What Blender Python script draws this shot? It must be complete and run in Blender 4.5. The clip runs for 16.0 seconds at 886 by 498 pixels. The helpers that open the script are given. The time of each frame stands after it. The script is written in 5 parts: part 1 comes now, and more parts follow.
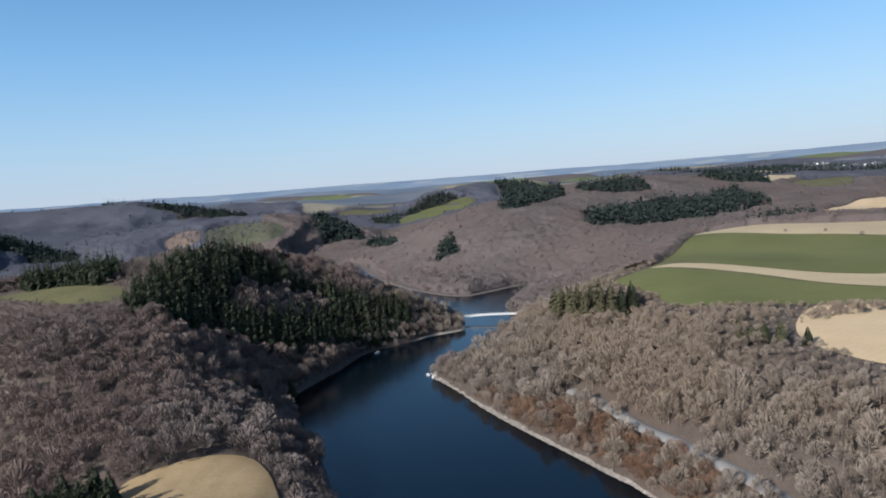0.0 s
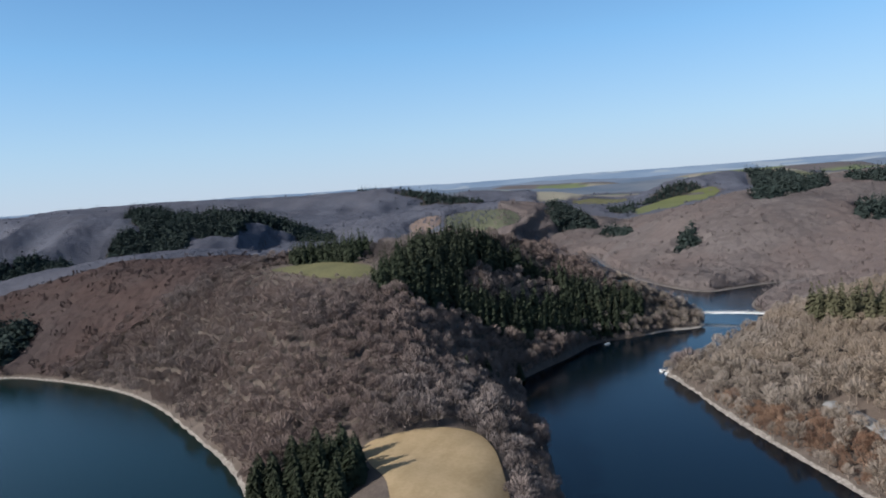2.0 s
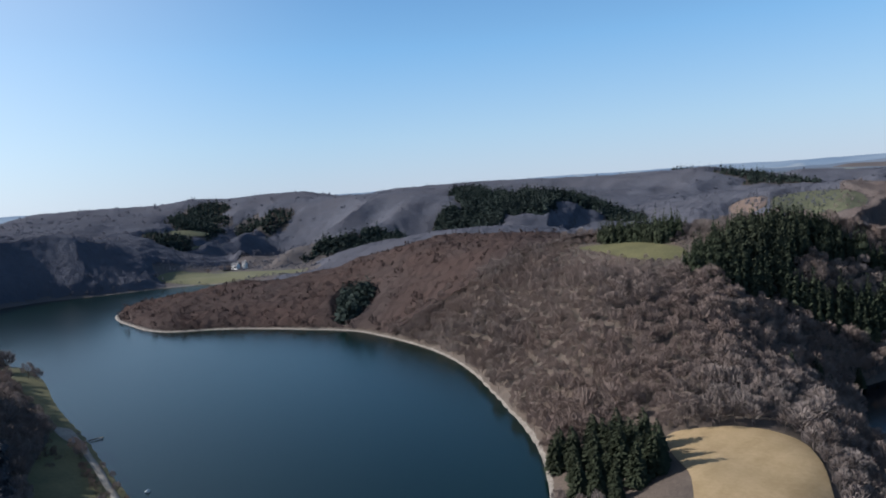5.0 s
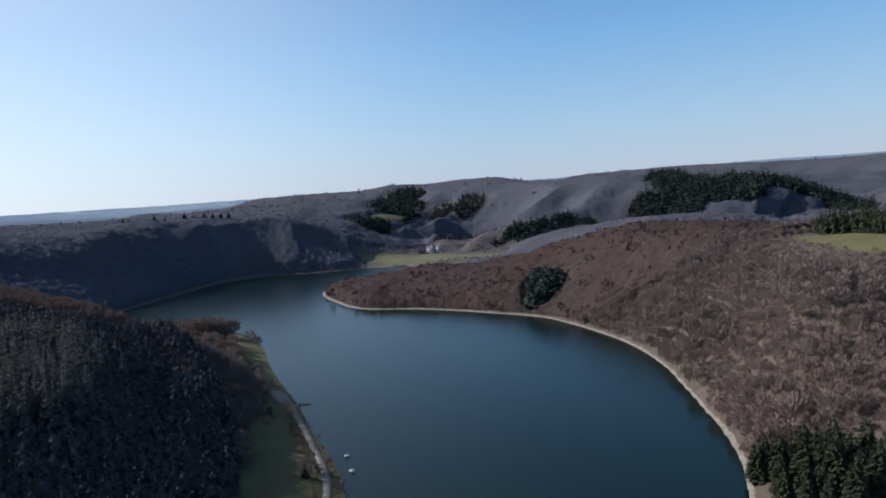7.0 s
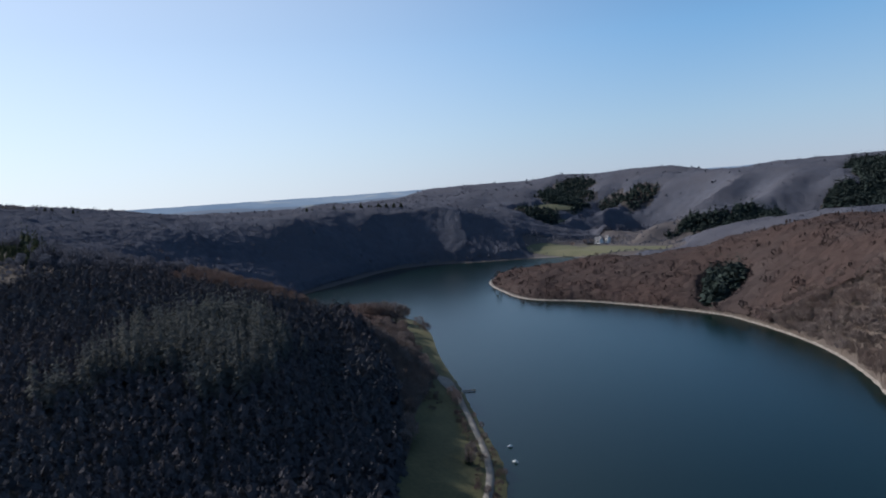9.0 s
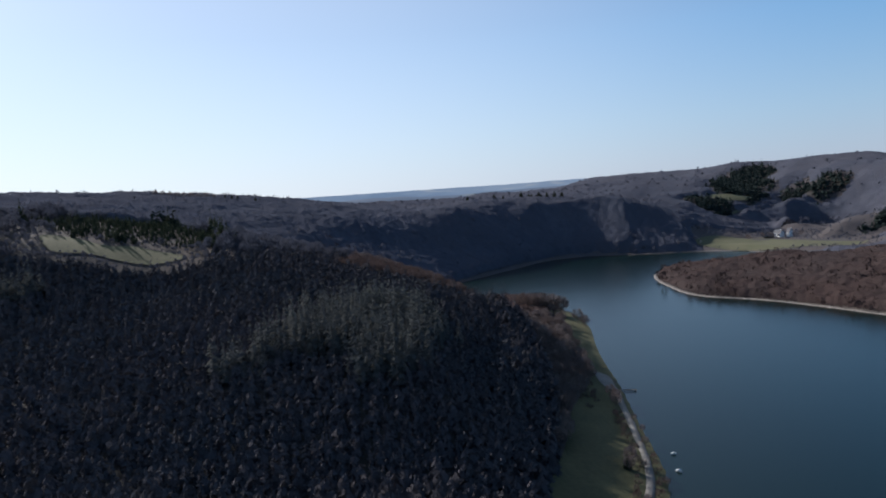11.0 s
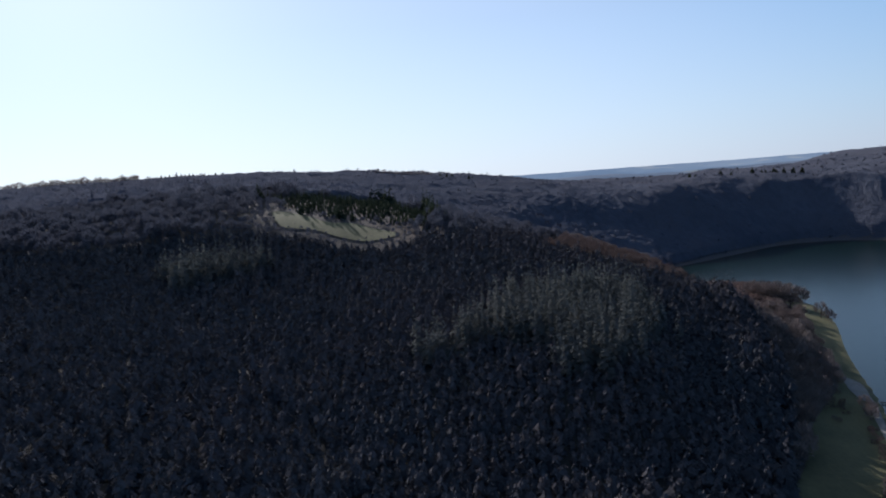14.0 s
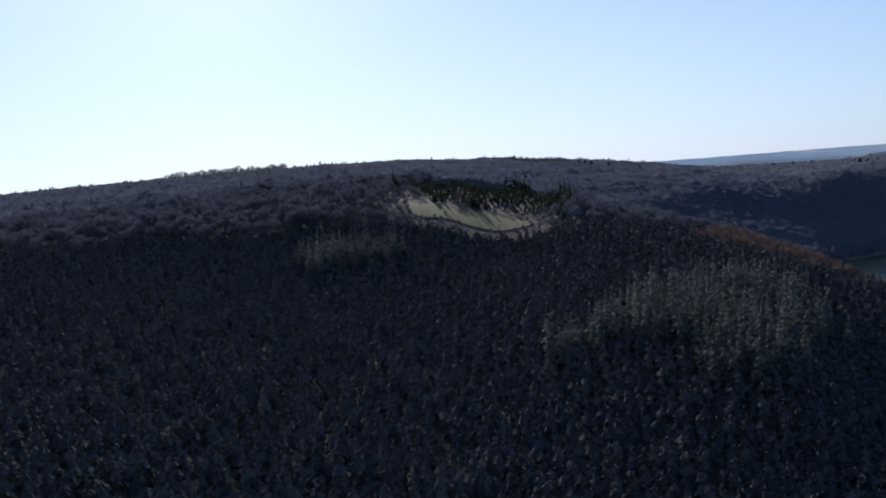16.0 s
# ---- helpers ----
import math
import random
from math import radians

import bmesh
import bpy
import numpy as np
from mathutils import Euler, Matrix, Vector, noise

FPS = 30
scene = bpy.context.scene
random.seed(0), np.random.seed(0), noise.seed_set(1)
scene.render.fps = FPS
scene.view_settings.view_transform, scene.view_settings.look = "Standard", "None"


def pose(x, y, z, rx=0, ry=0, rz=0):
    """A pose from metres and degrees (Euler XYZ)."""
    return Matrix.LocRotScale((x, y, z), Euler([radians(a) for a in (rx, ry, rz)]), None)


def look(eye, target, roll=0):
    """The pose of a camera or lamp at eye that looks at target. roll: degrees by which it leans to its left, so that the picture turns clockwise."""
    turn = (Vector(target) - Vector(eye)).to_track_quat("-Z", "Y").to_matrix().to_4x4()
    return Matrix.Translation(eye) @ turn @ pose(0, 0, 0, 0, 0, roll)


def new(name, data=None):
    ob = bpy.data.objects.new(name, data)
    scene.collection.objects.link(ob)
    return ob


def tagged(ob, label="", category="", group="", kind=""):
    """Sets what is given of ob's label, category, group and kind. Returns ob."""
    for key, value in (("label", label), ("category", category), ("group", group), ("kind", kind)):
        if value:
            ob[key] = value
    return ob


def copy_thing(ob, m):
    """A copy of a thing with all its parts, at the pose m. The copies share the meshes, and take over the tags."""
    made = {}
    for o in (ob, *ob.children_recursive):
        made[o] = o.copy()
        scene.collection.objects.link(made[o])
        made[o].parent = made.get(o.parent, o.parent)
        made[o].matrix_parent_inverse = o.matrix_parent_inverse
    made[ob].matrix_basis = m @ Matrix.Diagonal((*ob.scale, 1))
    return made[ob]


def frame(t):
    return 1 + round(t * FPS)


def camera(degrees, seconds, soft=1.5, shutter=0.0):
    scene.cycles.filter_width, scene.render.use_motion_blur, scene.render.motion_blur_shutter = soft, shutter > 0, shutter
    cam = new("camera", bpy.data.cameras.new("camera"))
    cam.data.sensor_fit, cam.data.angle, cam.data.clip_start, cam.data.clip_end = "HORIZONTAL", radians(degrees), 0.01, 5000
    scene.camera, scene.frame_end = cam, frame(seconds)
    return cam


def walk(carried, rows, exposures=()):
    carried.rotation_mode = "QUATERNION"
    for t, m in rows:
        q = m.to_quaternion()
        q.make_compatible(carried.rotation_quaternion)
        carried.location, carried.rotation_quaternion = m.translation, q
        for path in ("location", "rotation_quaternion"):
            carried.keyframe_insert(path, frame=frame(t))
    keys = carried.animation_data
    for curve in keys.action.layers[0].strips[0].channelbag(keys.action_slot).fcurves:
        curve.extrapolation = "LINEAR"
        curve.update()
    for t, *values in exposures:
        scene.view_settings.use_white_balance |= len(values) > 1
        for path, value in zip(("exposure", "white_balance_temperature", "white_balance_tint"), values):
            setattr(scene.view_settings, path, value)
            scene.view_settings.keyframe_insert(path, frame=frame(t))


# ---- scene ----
cam = camera(64.58, 16.0, soft=1.85)
# seconds, eye (metres above the lake), heading to the left, pitch, roll
ROWS = [
    (0.0, -0.03, -0.67, 120.78, -9.297, -5.228, -4.464),
    (0.5, -0.00, -0.35, 120.38, -4.957, -5.079, -4.379),
    (1.0, -0.00, 0.00, 119.99, -0.000, -4.912, -4.329),
    (1.5, -0.01, 0.38, 119.64, 4.930, -4.792, -4.207),
    (2.0, -0.02, 0.79, 119.33, 9.631, -4.707, -4.122),
    (2.5, -0.09, 1.21, 119.04, 14.323, -4.642, -4.106),
    (3.0, -0.21, 1.61, 118.77, 18.955, -4.567, -4.102),
    (3.5, -0.30, 2.02, 118.54, 22.675, -4.563, -4.068),
    (6.0, -1.07, 4.32, 118.43, 42.809, -4.626, -3.943),
    (6.5, -1.39, 4.62, 118.36, 46.622, -4.644, -3.931),
    (7.0, -1.78, 4.92, 118.27, 50.145, -4.689, -3.981),
    (7.5, -2.27, 5.28, 118.17, 53.521, -4.738, -4.022),
    (8.0, -2.91, 5.76, 118.08, 56.894, -4.664, -4.051),
    (8.5, -3.72, 6.34, 117.99, 60.339, -4.595, -4.054),
    (9.0, -4.71, 6.99, 117.92, 63.787, -4.532, -4.145),
    (11.5, -13.85, 11.21, 118.12, 79.845, -4.609, -4.030),
    (12.0, -16.62, 11.91, 118.10, 82.740, -4.744, -4.098),
    (12.5, -19.50, 12.57, 118.10, 85.616, -4.867, -4.105),
    (13.0, -22.50, 13.13, 118.15, 88.505, -4.955, -4.183),
    (13.5, -25.52, 13.58, 118.23, 91.371, -5.027, -4.233),
    (14.0, -28.52, 13.86, 118.31, 94.198, -5.086, -4.257),
    (14.5, -31.46, 13.97, 118.42, 97.017, -5.158, -4.314),
    (15.0, -34.40, 14.01, 118.56, 99.814, -5.210, -4.371),
    (15.5, -37.33, 13.98, 118.73, 102.597, -5.262, -4.371),
    (16.0, -40.24, 13.87, 118.90, 105.395, -5.318, -4.422),
]
walk(cam, [(t, pose(x, y, z, 90 + pitch, 0, yaw) @ pose(0, 0, 0, 0, 0, roll)) for t, x, y, z, yaw, pitch, roll in ROWS],
     [(0.0, 0.76, 6450, 10), (3.5, 0.82, 6450, 10), (6.0, 0.7, 6450, 11), (9.0, 0.54, 6400, 12), (12.5, 0.5, 6300, 13), (16.0, 0.52, 6150, 14)])

# ---- light ----
SUN_AZ, SUN_EL = 122.0, 28.5        # degrees to the left of +y, above the horizon
sun_dir = Vector((-math.sin(radians(SUN_AZ)) * math.cos(radians(SUN_EL)), math.cos(radians(SUN_AZ)) * math.cos(radians(SUN_EL)), math.sin(radians(SUN_EL))))
world = bpy.data.worlds.new("sky")
scene.world = world
world.use_nodes = True
wn = world.node_tree.nodes
sky = wn.new("ShaderNodeTexSky")
sky.sky_type = "NISHITA"
sky.sun_disc = False
sky.sun_elevation = radians(SUN_EL)
sky.sun_rotation = radians(-SUN_AZ)
sky.altitude = 300
sky.air_density, sky.dust_density, sky.ozone_density = 1.0, 0.6, 1.5
# the clear spring sky: pale near the horizon, deep blue higher up
up = wn.new("ShaderNodeSeparateXYZ")
world.node_tree.links.new(wn.new("ShaderNodeTexCoord").outputs["Generated"], up.inputs[0])
air = wn.new("ShaderNodeValToRGB")
air.color_ramp.elements.new(0.3)
air.color_ramp.elements.new(0.4)
air.color_ramp.elements.new(0.6)
for e, (height, colour) in zip(air.color_ramp.elements, ((0.0, (5.0, 5.9, 7.3)), (0.08, (4.0, 6.0, 8.1)), (0.2, (2.2, 5.3, 9.0)), (0.34, (0.95, 3.1, 6.6)), (0.6, (0.5, 1.7, 3.8)))):
    e.position, e.color = height, (*colour, 1)
world.node_tree.links.new(up.outputs["Z"], air.inputs["Fac"])
veil = wn.new("ShaderNodeMix")
veil.data_type = "RGBA"
share = wn.new("ShaderNodeMapRange")
for key, value in (("From Min", 0.0), ("From Max", 0.22), ("To Min", 0.85), ("To Max", 0.5)):
    share.inputs[key].default_value = value
world.node_tree.links.new(up.outputs["Z"], share.inputs["Value"])
world.node_tree.links.new(share.outputs["Result"], veil.inputs["Factor"])
cool = wn.new("ShaderNodeMix")
cool.data_type, cool.blend_type = "RGBA", "MULTIPLY"
cool.inputs["Factor"].default_value = 1.0
cool.inputs["B"].default_value = (0.86, 1.0, 1.18, 1)
world.node_tree.links.new(sky.outputs["Color"], cool.inputs["A"])
world.node_tree.links.new(cool.outputs["Result"], veil.inputs["A"])
# the air glows white towards the sun
near_sun = wn.new("ShaderNodeVectorMath")
near_sun.operation = "DOT_PRODUCT"
near_sun.inputs[1].default_value = sun_dir
world.node_tree.links.new(up.inputs[0].links[0].from_socket, near_sun.inputs[0])
glow = wn.new("ShaderNodeMapRange")
glow.interpolation_type = "SMOOTHSTEP"
for key, value in (("From Min", 0.2), ("From Max", 0.98), ("To Min", 0.0), ("To Max", 0.8)):
    glow.inputs[key].default_value = value
world.node_tree.links.new(near_sun.outputs["Value"], glow.inputs["Value"])
aureole = wn.new("ShaderNodeMix")
aureole.data_type = "RGBA"
aureole.inputs["B"].default_value = (9.8, 11.0, 12.2, 1)
world.node_tree.links.new(glow.outputs["Result"], aureole.inputs["Factor"])
world.node_tree.links.new(air.outputs["Color"], aureole.inputs["A"])
world.node_tree.links.new(aureole.outputs["Result"], veil.inputs["B"])
wn["Background"].inputs["Strength"].default_value = 0.065
world.node_tree.links.new(veil.outputs["Result"], wn["Background"].inputs["Color"])
sun = new("sun", bpy.data.lights.new("sun", "SUN"))
sun.data.energy, sun.data.angle, sun.data.color = 5.0, radians(0.53), (1.0, 0.965, 0.92)
sun.matrix_world = look((0, 0, 900), Vector((0, 0, 900)) - sun_dir)
scene.view_settings.exposure = 0.0

# ---- lie of the land ----
def spline(points, step=6.0, closed=True):
    """Points along a smooth curve through the given ones."""
    p = np.array(points, float)
    n = len(p)
    out = []
    for i in range(n if closed else n - 1):
        a, b, c, d = (p[(i + k) % n] if closed else p[min(max(i + k, 0), n - 1)] for k in (-1, 0, 1, 2))
        m = max(2, int(np.linalg.norm(c - b) / step))
        for s in np.arange(m) / m:
            out.append(0.5 * (2 * b + (c - a) * s + (2 * a - 5 * b + 4 * c - d) * s ** 2 + (3 * b - a - 3 * c + d) * s ** 3))
    if not closed:
        out.append(p[-1])
    return np.array(out)


def inside(poly, x, y):
    """Whether points lie in a polygon."""
    hit = np.zeros(x.shape, bool)
    a, b = poly, np.roll(poly, -1, 0)
    for (x0, y0), (x1, y1) in zip(a, b):
        if y0 != y1:
            hit ^= ((y0 > y) != (y1 > y)) & (x < (x1 - x0) * (y - y0) / (y1 - y0) + x0)
    return hit


def far_from(line, x, y, closed=True):
    """The distance of points from a line of points."""
    best = np.full(x.shape, 1e12)
    a, b = (line, np.roll(line, -1, 0)) if closed else (line[:-1], line[1:])
    for (x0, y0), (x1, y1) in zip(a, b):
        dx, dy = x1 - x0, y1 - y0
        s = np.clip(((x - x0) * dx + (y - y0) * dy) / (dx * dx + dy * dy + 1e-9), 0, 1)
        best = np.minimum(best, (x - x0 - s * dx) ** 2 + (y - y0 - s * dy) ** 2)
    return np.sqrt(best)


def waves(x, y, size, seed):
    """Smooth uneven noise, about -1 to 1."""
    r = np.random.RandomState(seed)
    v = 0
    for k in range(7):
        a, f, ph = r.uniform(0, 6.283), r.uniform(0.6, 1.7) * 6.283 / size, r.uniform(0, 6.283)
        v = v + np.sin((x * math.cos(a) + y * math.sin(a)) * f + ph + 0.8 * np.sin((y * math.cos(a) - x * math.sin(a)) * f * 0.7 + 2 * ph))
    return v / 4.0


# the reservoir: the wide west arm, the narrow east arm with its far pool, the pond by the farm
WEST_ARM = spline([(-70, 120), (-100, 195), (-123, 242), (-142, 273), (-168, 304), (-209, 347), (-256, 391), (-308, 426), (-383, 457), (-438, 466),
                   (-554, 441), (-622, 407), (-686, 416), (-760, 440), (-807, 475), (-815, 530), (-770, 590), (-690, 650), (-760, 695), (-874, 703),
                   (-964, 668), (-1010, 578), (-1062, 500), (-1055, 429), (-994, 350), (-914, 258), (-850, 185), (-770, 165), (-722, 220), (-672, 266),
                   (-610, 268), (-560, 258), (-528, 248), (-462, 222), (-389, 198), (-342, 182), (-309, 170), (-253, 150), (-200, 115), (-140, 60), (-85, 70)])
EAST_ARM = spline([(118, 130), (114, 200), (109, 236), (103, 255), (94, 286), (83, 322), (75, 352), (67, 397), (56, 435), (66, 448), (82, 450),
                   (97, 480), (122, 515), (146, 560), (158, 600), (160, 640), (172, 675), (200, 722), (250, 760), (214, 766), (179, 747), (140, 729),
                   (110, 769), (81, 857), (58, 980), (42, 1140), (-2, 1165), (-32, 1085), (-22, 1000), (16, 866), (62, 754), (100, 690), (112, 630), (110, 590),
                   (103, 560), (76, 552), (48, 534), (21, 518), (0, 478), (-20, 444), (-34, 413), (-27, 384), (-14, 327), (-7, 274), (2, 200), (20, 130), (70, 95)])
POND = spline([(-1150, 950), (-1090, 960), (-1050, 1010), (-1090, 1060), (-1160, 1040)])
ARMS = (WEST_ARM, EAST_ARM, POND)

# heights of the ground along crests and valleys: x, y, z
PENINSULA = [(-62, 270, 18.5), (-45, 225, 17), (-40, 160, 15), (-28, 265, 16.5), (-29, 240, 16), (-26, 214, 15.5), (-38, 281, 17.5), (-45, 250, 17.5), (-66, 240, 18), (-86, 318, 27), (-30, 330, 12), (-90, 380, 40), (-62, 425, 34), (-45, 465, 46), (-15, 495, 30), (30, 545, 22), (-50, 360, 18), (-195, 365, 34), (-150, 450, 62), (-123, 436, 60), (-225, 519, 68),
             (-251, 560, 66), (-335, 557, 63), (-456, 585, 56), (-585, 600, 33), (-640, 630, 13), (-700, 585, 19), (-775, 525, 6), (-470, 530, 22), (-58, 500, 70), (-132, 590, 66),
             (-10, 515, 44), (42, 560, 28), (85, 600, 13), (-40, 700, 33), (40, 660, 22), (-200, 720, 30)]
NORTH = [(-450, 800, 20), (-300, 900, 20), (-680, 820, 12), (-180, 1150, 16), (-400, 1200, 30), (-640, 1050, 26), (0, 1290, 12), (60, 1420, 20), (-150, 1250, 18), (-330, 1450, 34),
         (-900, 1100, 28), (-1000, 1250, 24), (-1262, 950, 60), (-1300, 1400, 46), (-1150, 1200, 20), (-520, 1700, 70), (-250, 1700, 46), (-900, 1800, 90)]
WEST = [(-1333, 238, 93), (-1300, 381, 94), (-1293, 552, 88), (-1218, 700, 70), (-1050, 170, 84), (-1085, 285, 86), (-1160, 450, 80), (-1115, 560, 72), (-1190, 500, 88), (-1150, 300, 90), (-1130, 200, 90), (-1092, 801, 16), (-1046, 900, 4), (-1078, 930, 2),
        (-1010, 814, 6), (-900, 790, 4), (-1000, 900, 5), (-950, 740, 4), (-1159, 1052, 10), (-1040, 1010, 8), (-1300, 830, 70), (-1250, 1060, 40), (-1500, 350, 92),
        (-1500, 600, 90), (-1800, 900, 106), (-1900, 1300, 124), (-1600, 100, 112), (-1700, 1600, 128)]
EAST = [(130, 235, 15), (128, 300, 16), (110, 400, 14), (185, 232, 32), (178, 312, 32), (225, 300, 38), (230, 345, 40), (222, 360, 42), (290, 380, 42), (165, 440, 24), (190, 470, 36),
        (250, 520, 42), (340, 620, 50), (350, 560, 46), (480, 540, 50), (460, 650, 54), (228, 662, 12), (305, 700, 28), (400, 760, 40), (490, 790, 44), (157, 1068, 50),
        (309, 1159, 82), (441, 1244, 94), (535, 1206, 98), (785, 1348, 96), (250, 900, 52), (457, 978, 54), (633, 874, 44), (702, 1117, 70), (1146, 1387, 78), (1593, 1795, 84)]
SOUTH = [(-872, -429, 145), (-1180, -293, 152), (-1324, -192, 146), (-1459, -22, 131), (-1097, 81, 106), (-611, -602, 130), (-470, -130, 106), (-480, -50, 92), (-408, -110, 82),
         (-421, -50, 74), (-427, 14, 78), (-455, 72, 70), (-470, 118, 54), (-437, 148, 40), (-408, 148, 26), (-335, 67, 50), (-303, 22, 54), (-380, -180, 80), (-229, -39, 44),
         (-245, 40, 30), (-245, 88, 12), (-292, 122, 8), (-254, -196, 72), (-163, -83, 48), (-126, -87, 48), (-195, -4, 30), (-650, 60, 60), (-620, 140, 30), (-560, 180, 12), (-500, 190, 10), (-420, 172, 9), (-340, 150, 8), (-345, 108, 36), (-400, 126, 40), (-450, 128, 48), (-300, 86, 36), (-262, 66, 32), (-332, 122, 22), (-298, 98, 22), (-378, 140, 24), (-100, -250, 70),
         (-80, -20, 22), (150, -100, 40), (0, -400, 90)]
FAR = [(-3600, 828, 60), (-3000, 1412, 70), (-2552, 1585, 80), (-3500, -1500, 90), (-1500, -3000, 90), (2500, -2000, 90), (3500, 1500, 90), (2600, 2900, 95), (900, 2700, 92), (-1900, 1750, 70),
       (-2200, 400, 90), (-2200, -800, 120), (1500, 0, 90), (500, -1500, 110), (-3800, 2600, 80), (0, 4900, 60), (4800, 0, 60), (-4800, 0, 50), (0, -4900, 60), (-1500, 3200, 80), (-600, 3300, 80),
       (110, 1600, 26), (140, 1800, 32), (190, 2100, 40), (150, 2400, 50), (120, 2800, 62), (450, 1700, 62), (900, 1800, 92), (1900, 2100, 118), (2100, 1500, 112), (1700, 1100, 95), (710, 3500, 80), (1985, 3300, 90)]


def polar(rows):
    """Crest points from degrees to the left of +y, metres from the middle, height."""
    return np.array([(-d * math.sin(math.radians(b)), d * math.cos(math.radians(b)), z) for b, d, z in rows])


# crests of the hills north of the water: line, fall of the flanks, breadth of the rounded top
CRESTS = [
    (polar([(64, 2500, 132), (60, 2350, 134), (56, 2200, 132), (53.5, 2080, 142), (51.5, 2030, 136), (49, 1980, 140), (46, 1900, 142), (43, 1750, 122), (40, 1640, 122), (36.5, 1560, 124), (31.6, 1500, 118),
            (29.5, 1480, 106), (27.8, 1480, 108), (25.1, 1480, 101), (22.5, 1470, 80), (20.3, 1450, 56), (18.2, 1420, 30)]), 0.42, 90),
    (polar([(38, 2500, 138), (31.1, 2400, 142), (26, 2300, 136), (20.6, 2250, 132), (16.5, 2180, 134), (13.7, 2120, 134), (10.0, 2050, 108), (6.0, 1950, 76), (3.5, 1880, 48)]), 0.40, 120),
    (polar([(16, 1540, 66), (13.4, 1490, 74), (8.7, 1450, 81), (3.7, 1440, 84), (0.7, 1430, 72), (-1.9, 1400, 45), (-4.6, 1330, 16)]), 0.34, 80),
    (polar([(37.5, 1180, 42), (34.8, 1120, 54), (31.5, 1080, 58), (28, 1060, 55), (24.5, 1050, 46), (21, 1060, 30)]), 0.30, 70),
    (polar([(55, 1560, 20), (53, 1600, 30), (51, 1640, 42), (49.2, 1650, 42), (47, 1630, 38), (45, 1580, 24)]), 0.34, 60),
    (polar([(-16, 2500, 116), (-12.5, 2400, 112), (-9.5, 2300, 98), (-7.8, 2220, 74), (-5.3, 2120, 36)]), 0.36, 70),
    (polar([(7, 2600, 108), (4, 2560, 98), (0.5, 2520, 92), (-2.2, 2480, 70), (-4, 2430, 46)]), 0.36, 70),
    (polar([(4, 3150, 122), (0, 3100, 116), (-3.5, 3050, 112), (-6, 3000, 90), (-8, 2900, 66)]), 0.30, 90),
    (polar([(-7, 3300, 100), (-10, 3250, 118), (-14, 3200, 122), (-20, 3200, 124)]), 0.30, 90),
]



class Land:
    """A smooth surface over scattered heights, cut to the shores of the reservoir."""
    spots = np.array(PENINSULA + NORTH + WEST + EAST + SOUTH + FAR + [(x, y, 0) for arm in ARMS for x, y in arm[::9]], float)
    scale = 1000.0

    @staticmethod
    def kernel(d2):
        return 0.5 * d2 * np.log(d2 + 1e-9)

    def __init__(self):
        p, n = self.spots[:, :2] / self.scale, len(self.spots)
        a = np.zeros((n + 3, n + 3))
        a[:n, :n] = self.kernel(((p[:, None] - p[None]) ** 2).sum(2)) + np.eye(n) * 2e-5
        a[:n, n:] = np.c_[np.ones(n), p]
        a[n:, :n] = a[:n, n:].T
        self.w = np.linalg.solve(a, np.r_[self.spots[:, 2], 0, 0, 0])
        self.p = p

    def smooth(self, x, y):
        q = np.c_[x.ravel(), y.ravel()] / self.scale
        out = np.empty(len(q))
        for i in range(0, len(q), 20000):
            b = q[i:i + 20000]
            out[i:i + 20000] = self.kernel(((b[:, None] - self.p[None]) ** 2).sum(2)) @ self.w[:-3] + self.w[-3] + b @ self.w[-2:]
        return out.reshape(x.shape)

    def shore(self, x, y):
        """The distance from the nearest shore, negative on the water."""
        d = np.full(x.shape, 9e9)
        for arm in ARMS:
            e = far_from(arm[::2], x, y)
            d = np.minimum(d, np.where(inside(arm[::2], x, y), -e, e))
        return d

    def __call__(self, x, y, full=False):
        x, y = np.asarray(x, float), np.asarray(y, float)
        r = np.hypot(x, y)
        z = self.smooth(x, y)
        z = z + np.clip((r - 250) / 900, 0, 1) * 2.5 * waves(x, y, 140, 3) + np.clip((r - 1500) / 1500, 0, 1) * 16 * waves(x, y, 560, 5)
        # hills with gullied flanks stand over the valleys
        for line, fall, broad in CRESTS:
            lo, hi = line[:, :2].min(0) - 700, line[:, :2].max(0) + 700
            k = (x > lo[0]) & (x < hi[0]) & (y > lo[1]) & (y < hi[1])
            if not k.any():
                continue
            px, py = x[k], y[k]
            best, top = np.full(px.shape, 1e12), np.zeros(px.shape)
            for (x0, y0, z0), (x1, y1, z1) in zip(line[:-1], line[1:]):
                dx, dy = x1 - x0, y1 - y0
                s = np.clip(((px - x0) * dx + (py - y0) * dy) / (dx * dx + dy * dy), 0, 1)
                q = (px - x0 - s * dx) ** 2 + (py - y0 - s * dy) ** 2
                top = np.where(q < best, z0 + s * (z1 - z0), top)
                best = np.minimum(best, q)
            far = np.sqrt(best)
            hill = top - fall * (np.sqrt(best + broad ** 2) - broad) * (1 + 0.28 * waves(px, py, 210, 61)) + np.clip(far / 200, 0, 1) * 5 * waves(px, py, 150, 62)
            soft = np.clip(0.5 + (hill - z[k]) / 24, 0, 1)
            z[k] = z[k] + (hill - z[k]) * soft + 6 * soft * (1 - soft)
        d = self.shore(x, y)
        land = np.clip(z, np.minimum(0.1 + 0.22 * d, 7), 0.3 + 0.8 * d)
        z = np.where(d < 0, np.maximum(-0.1 + 0.35 * d, -6), land)
        return (z, d) if full else z


land = Land()

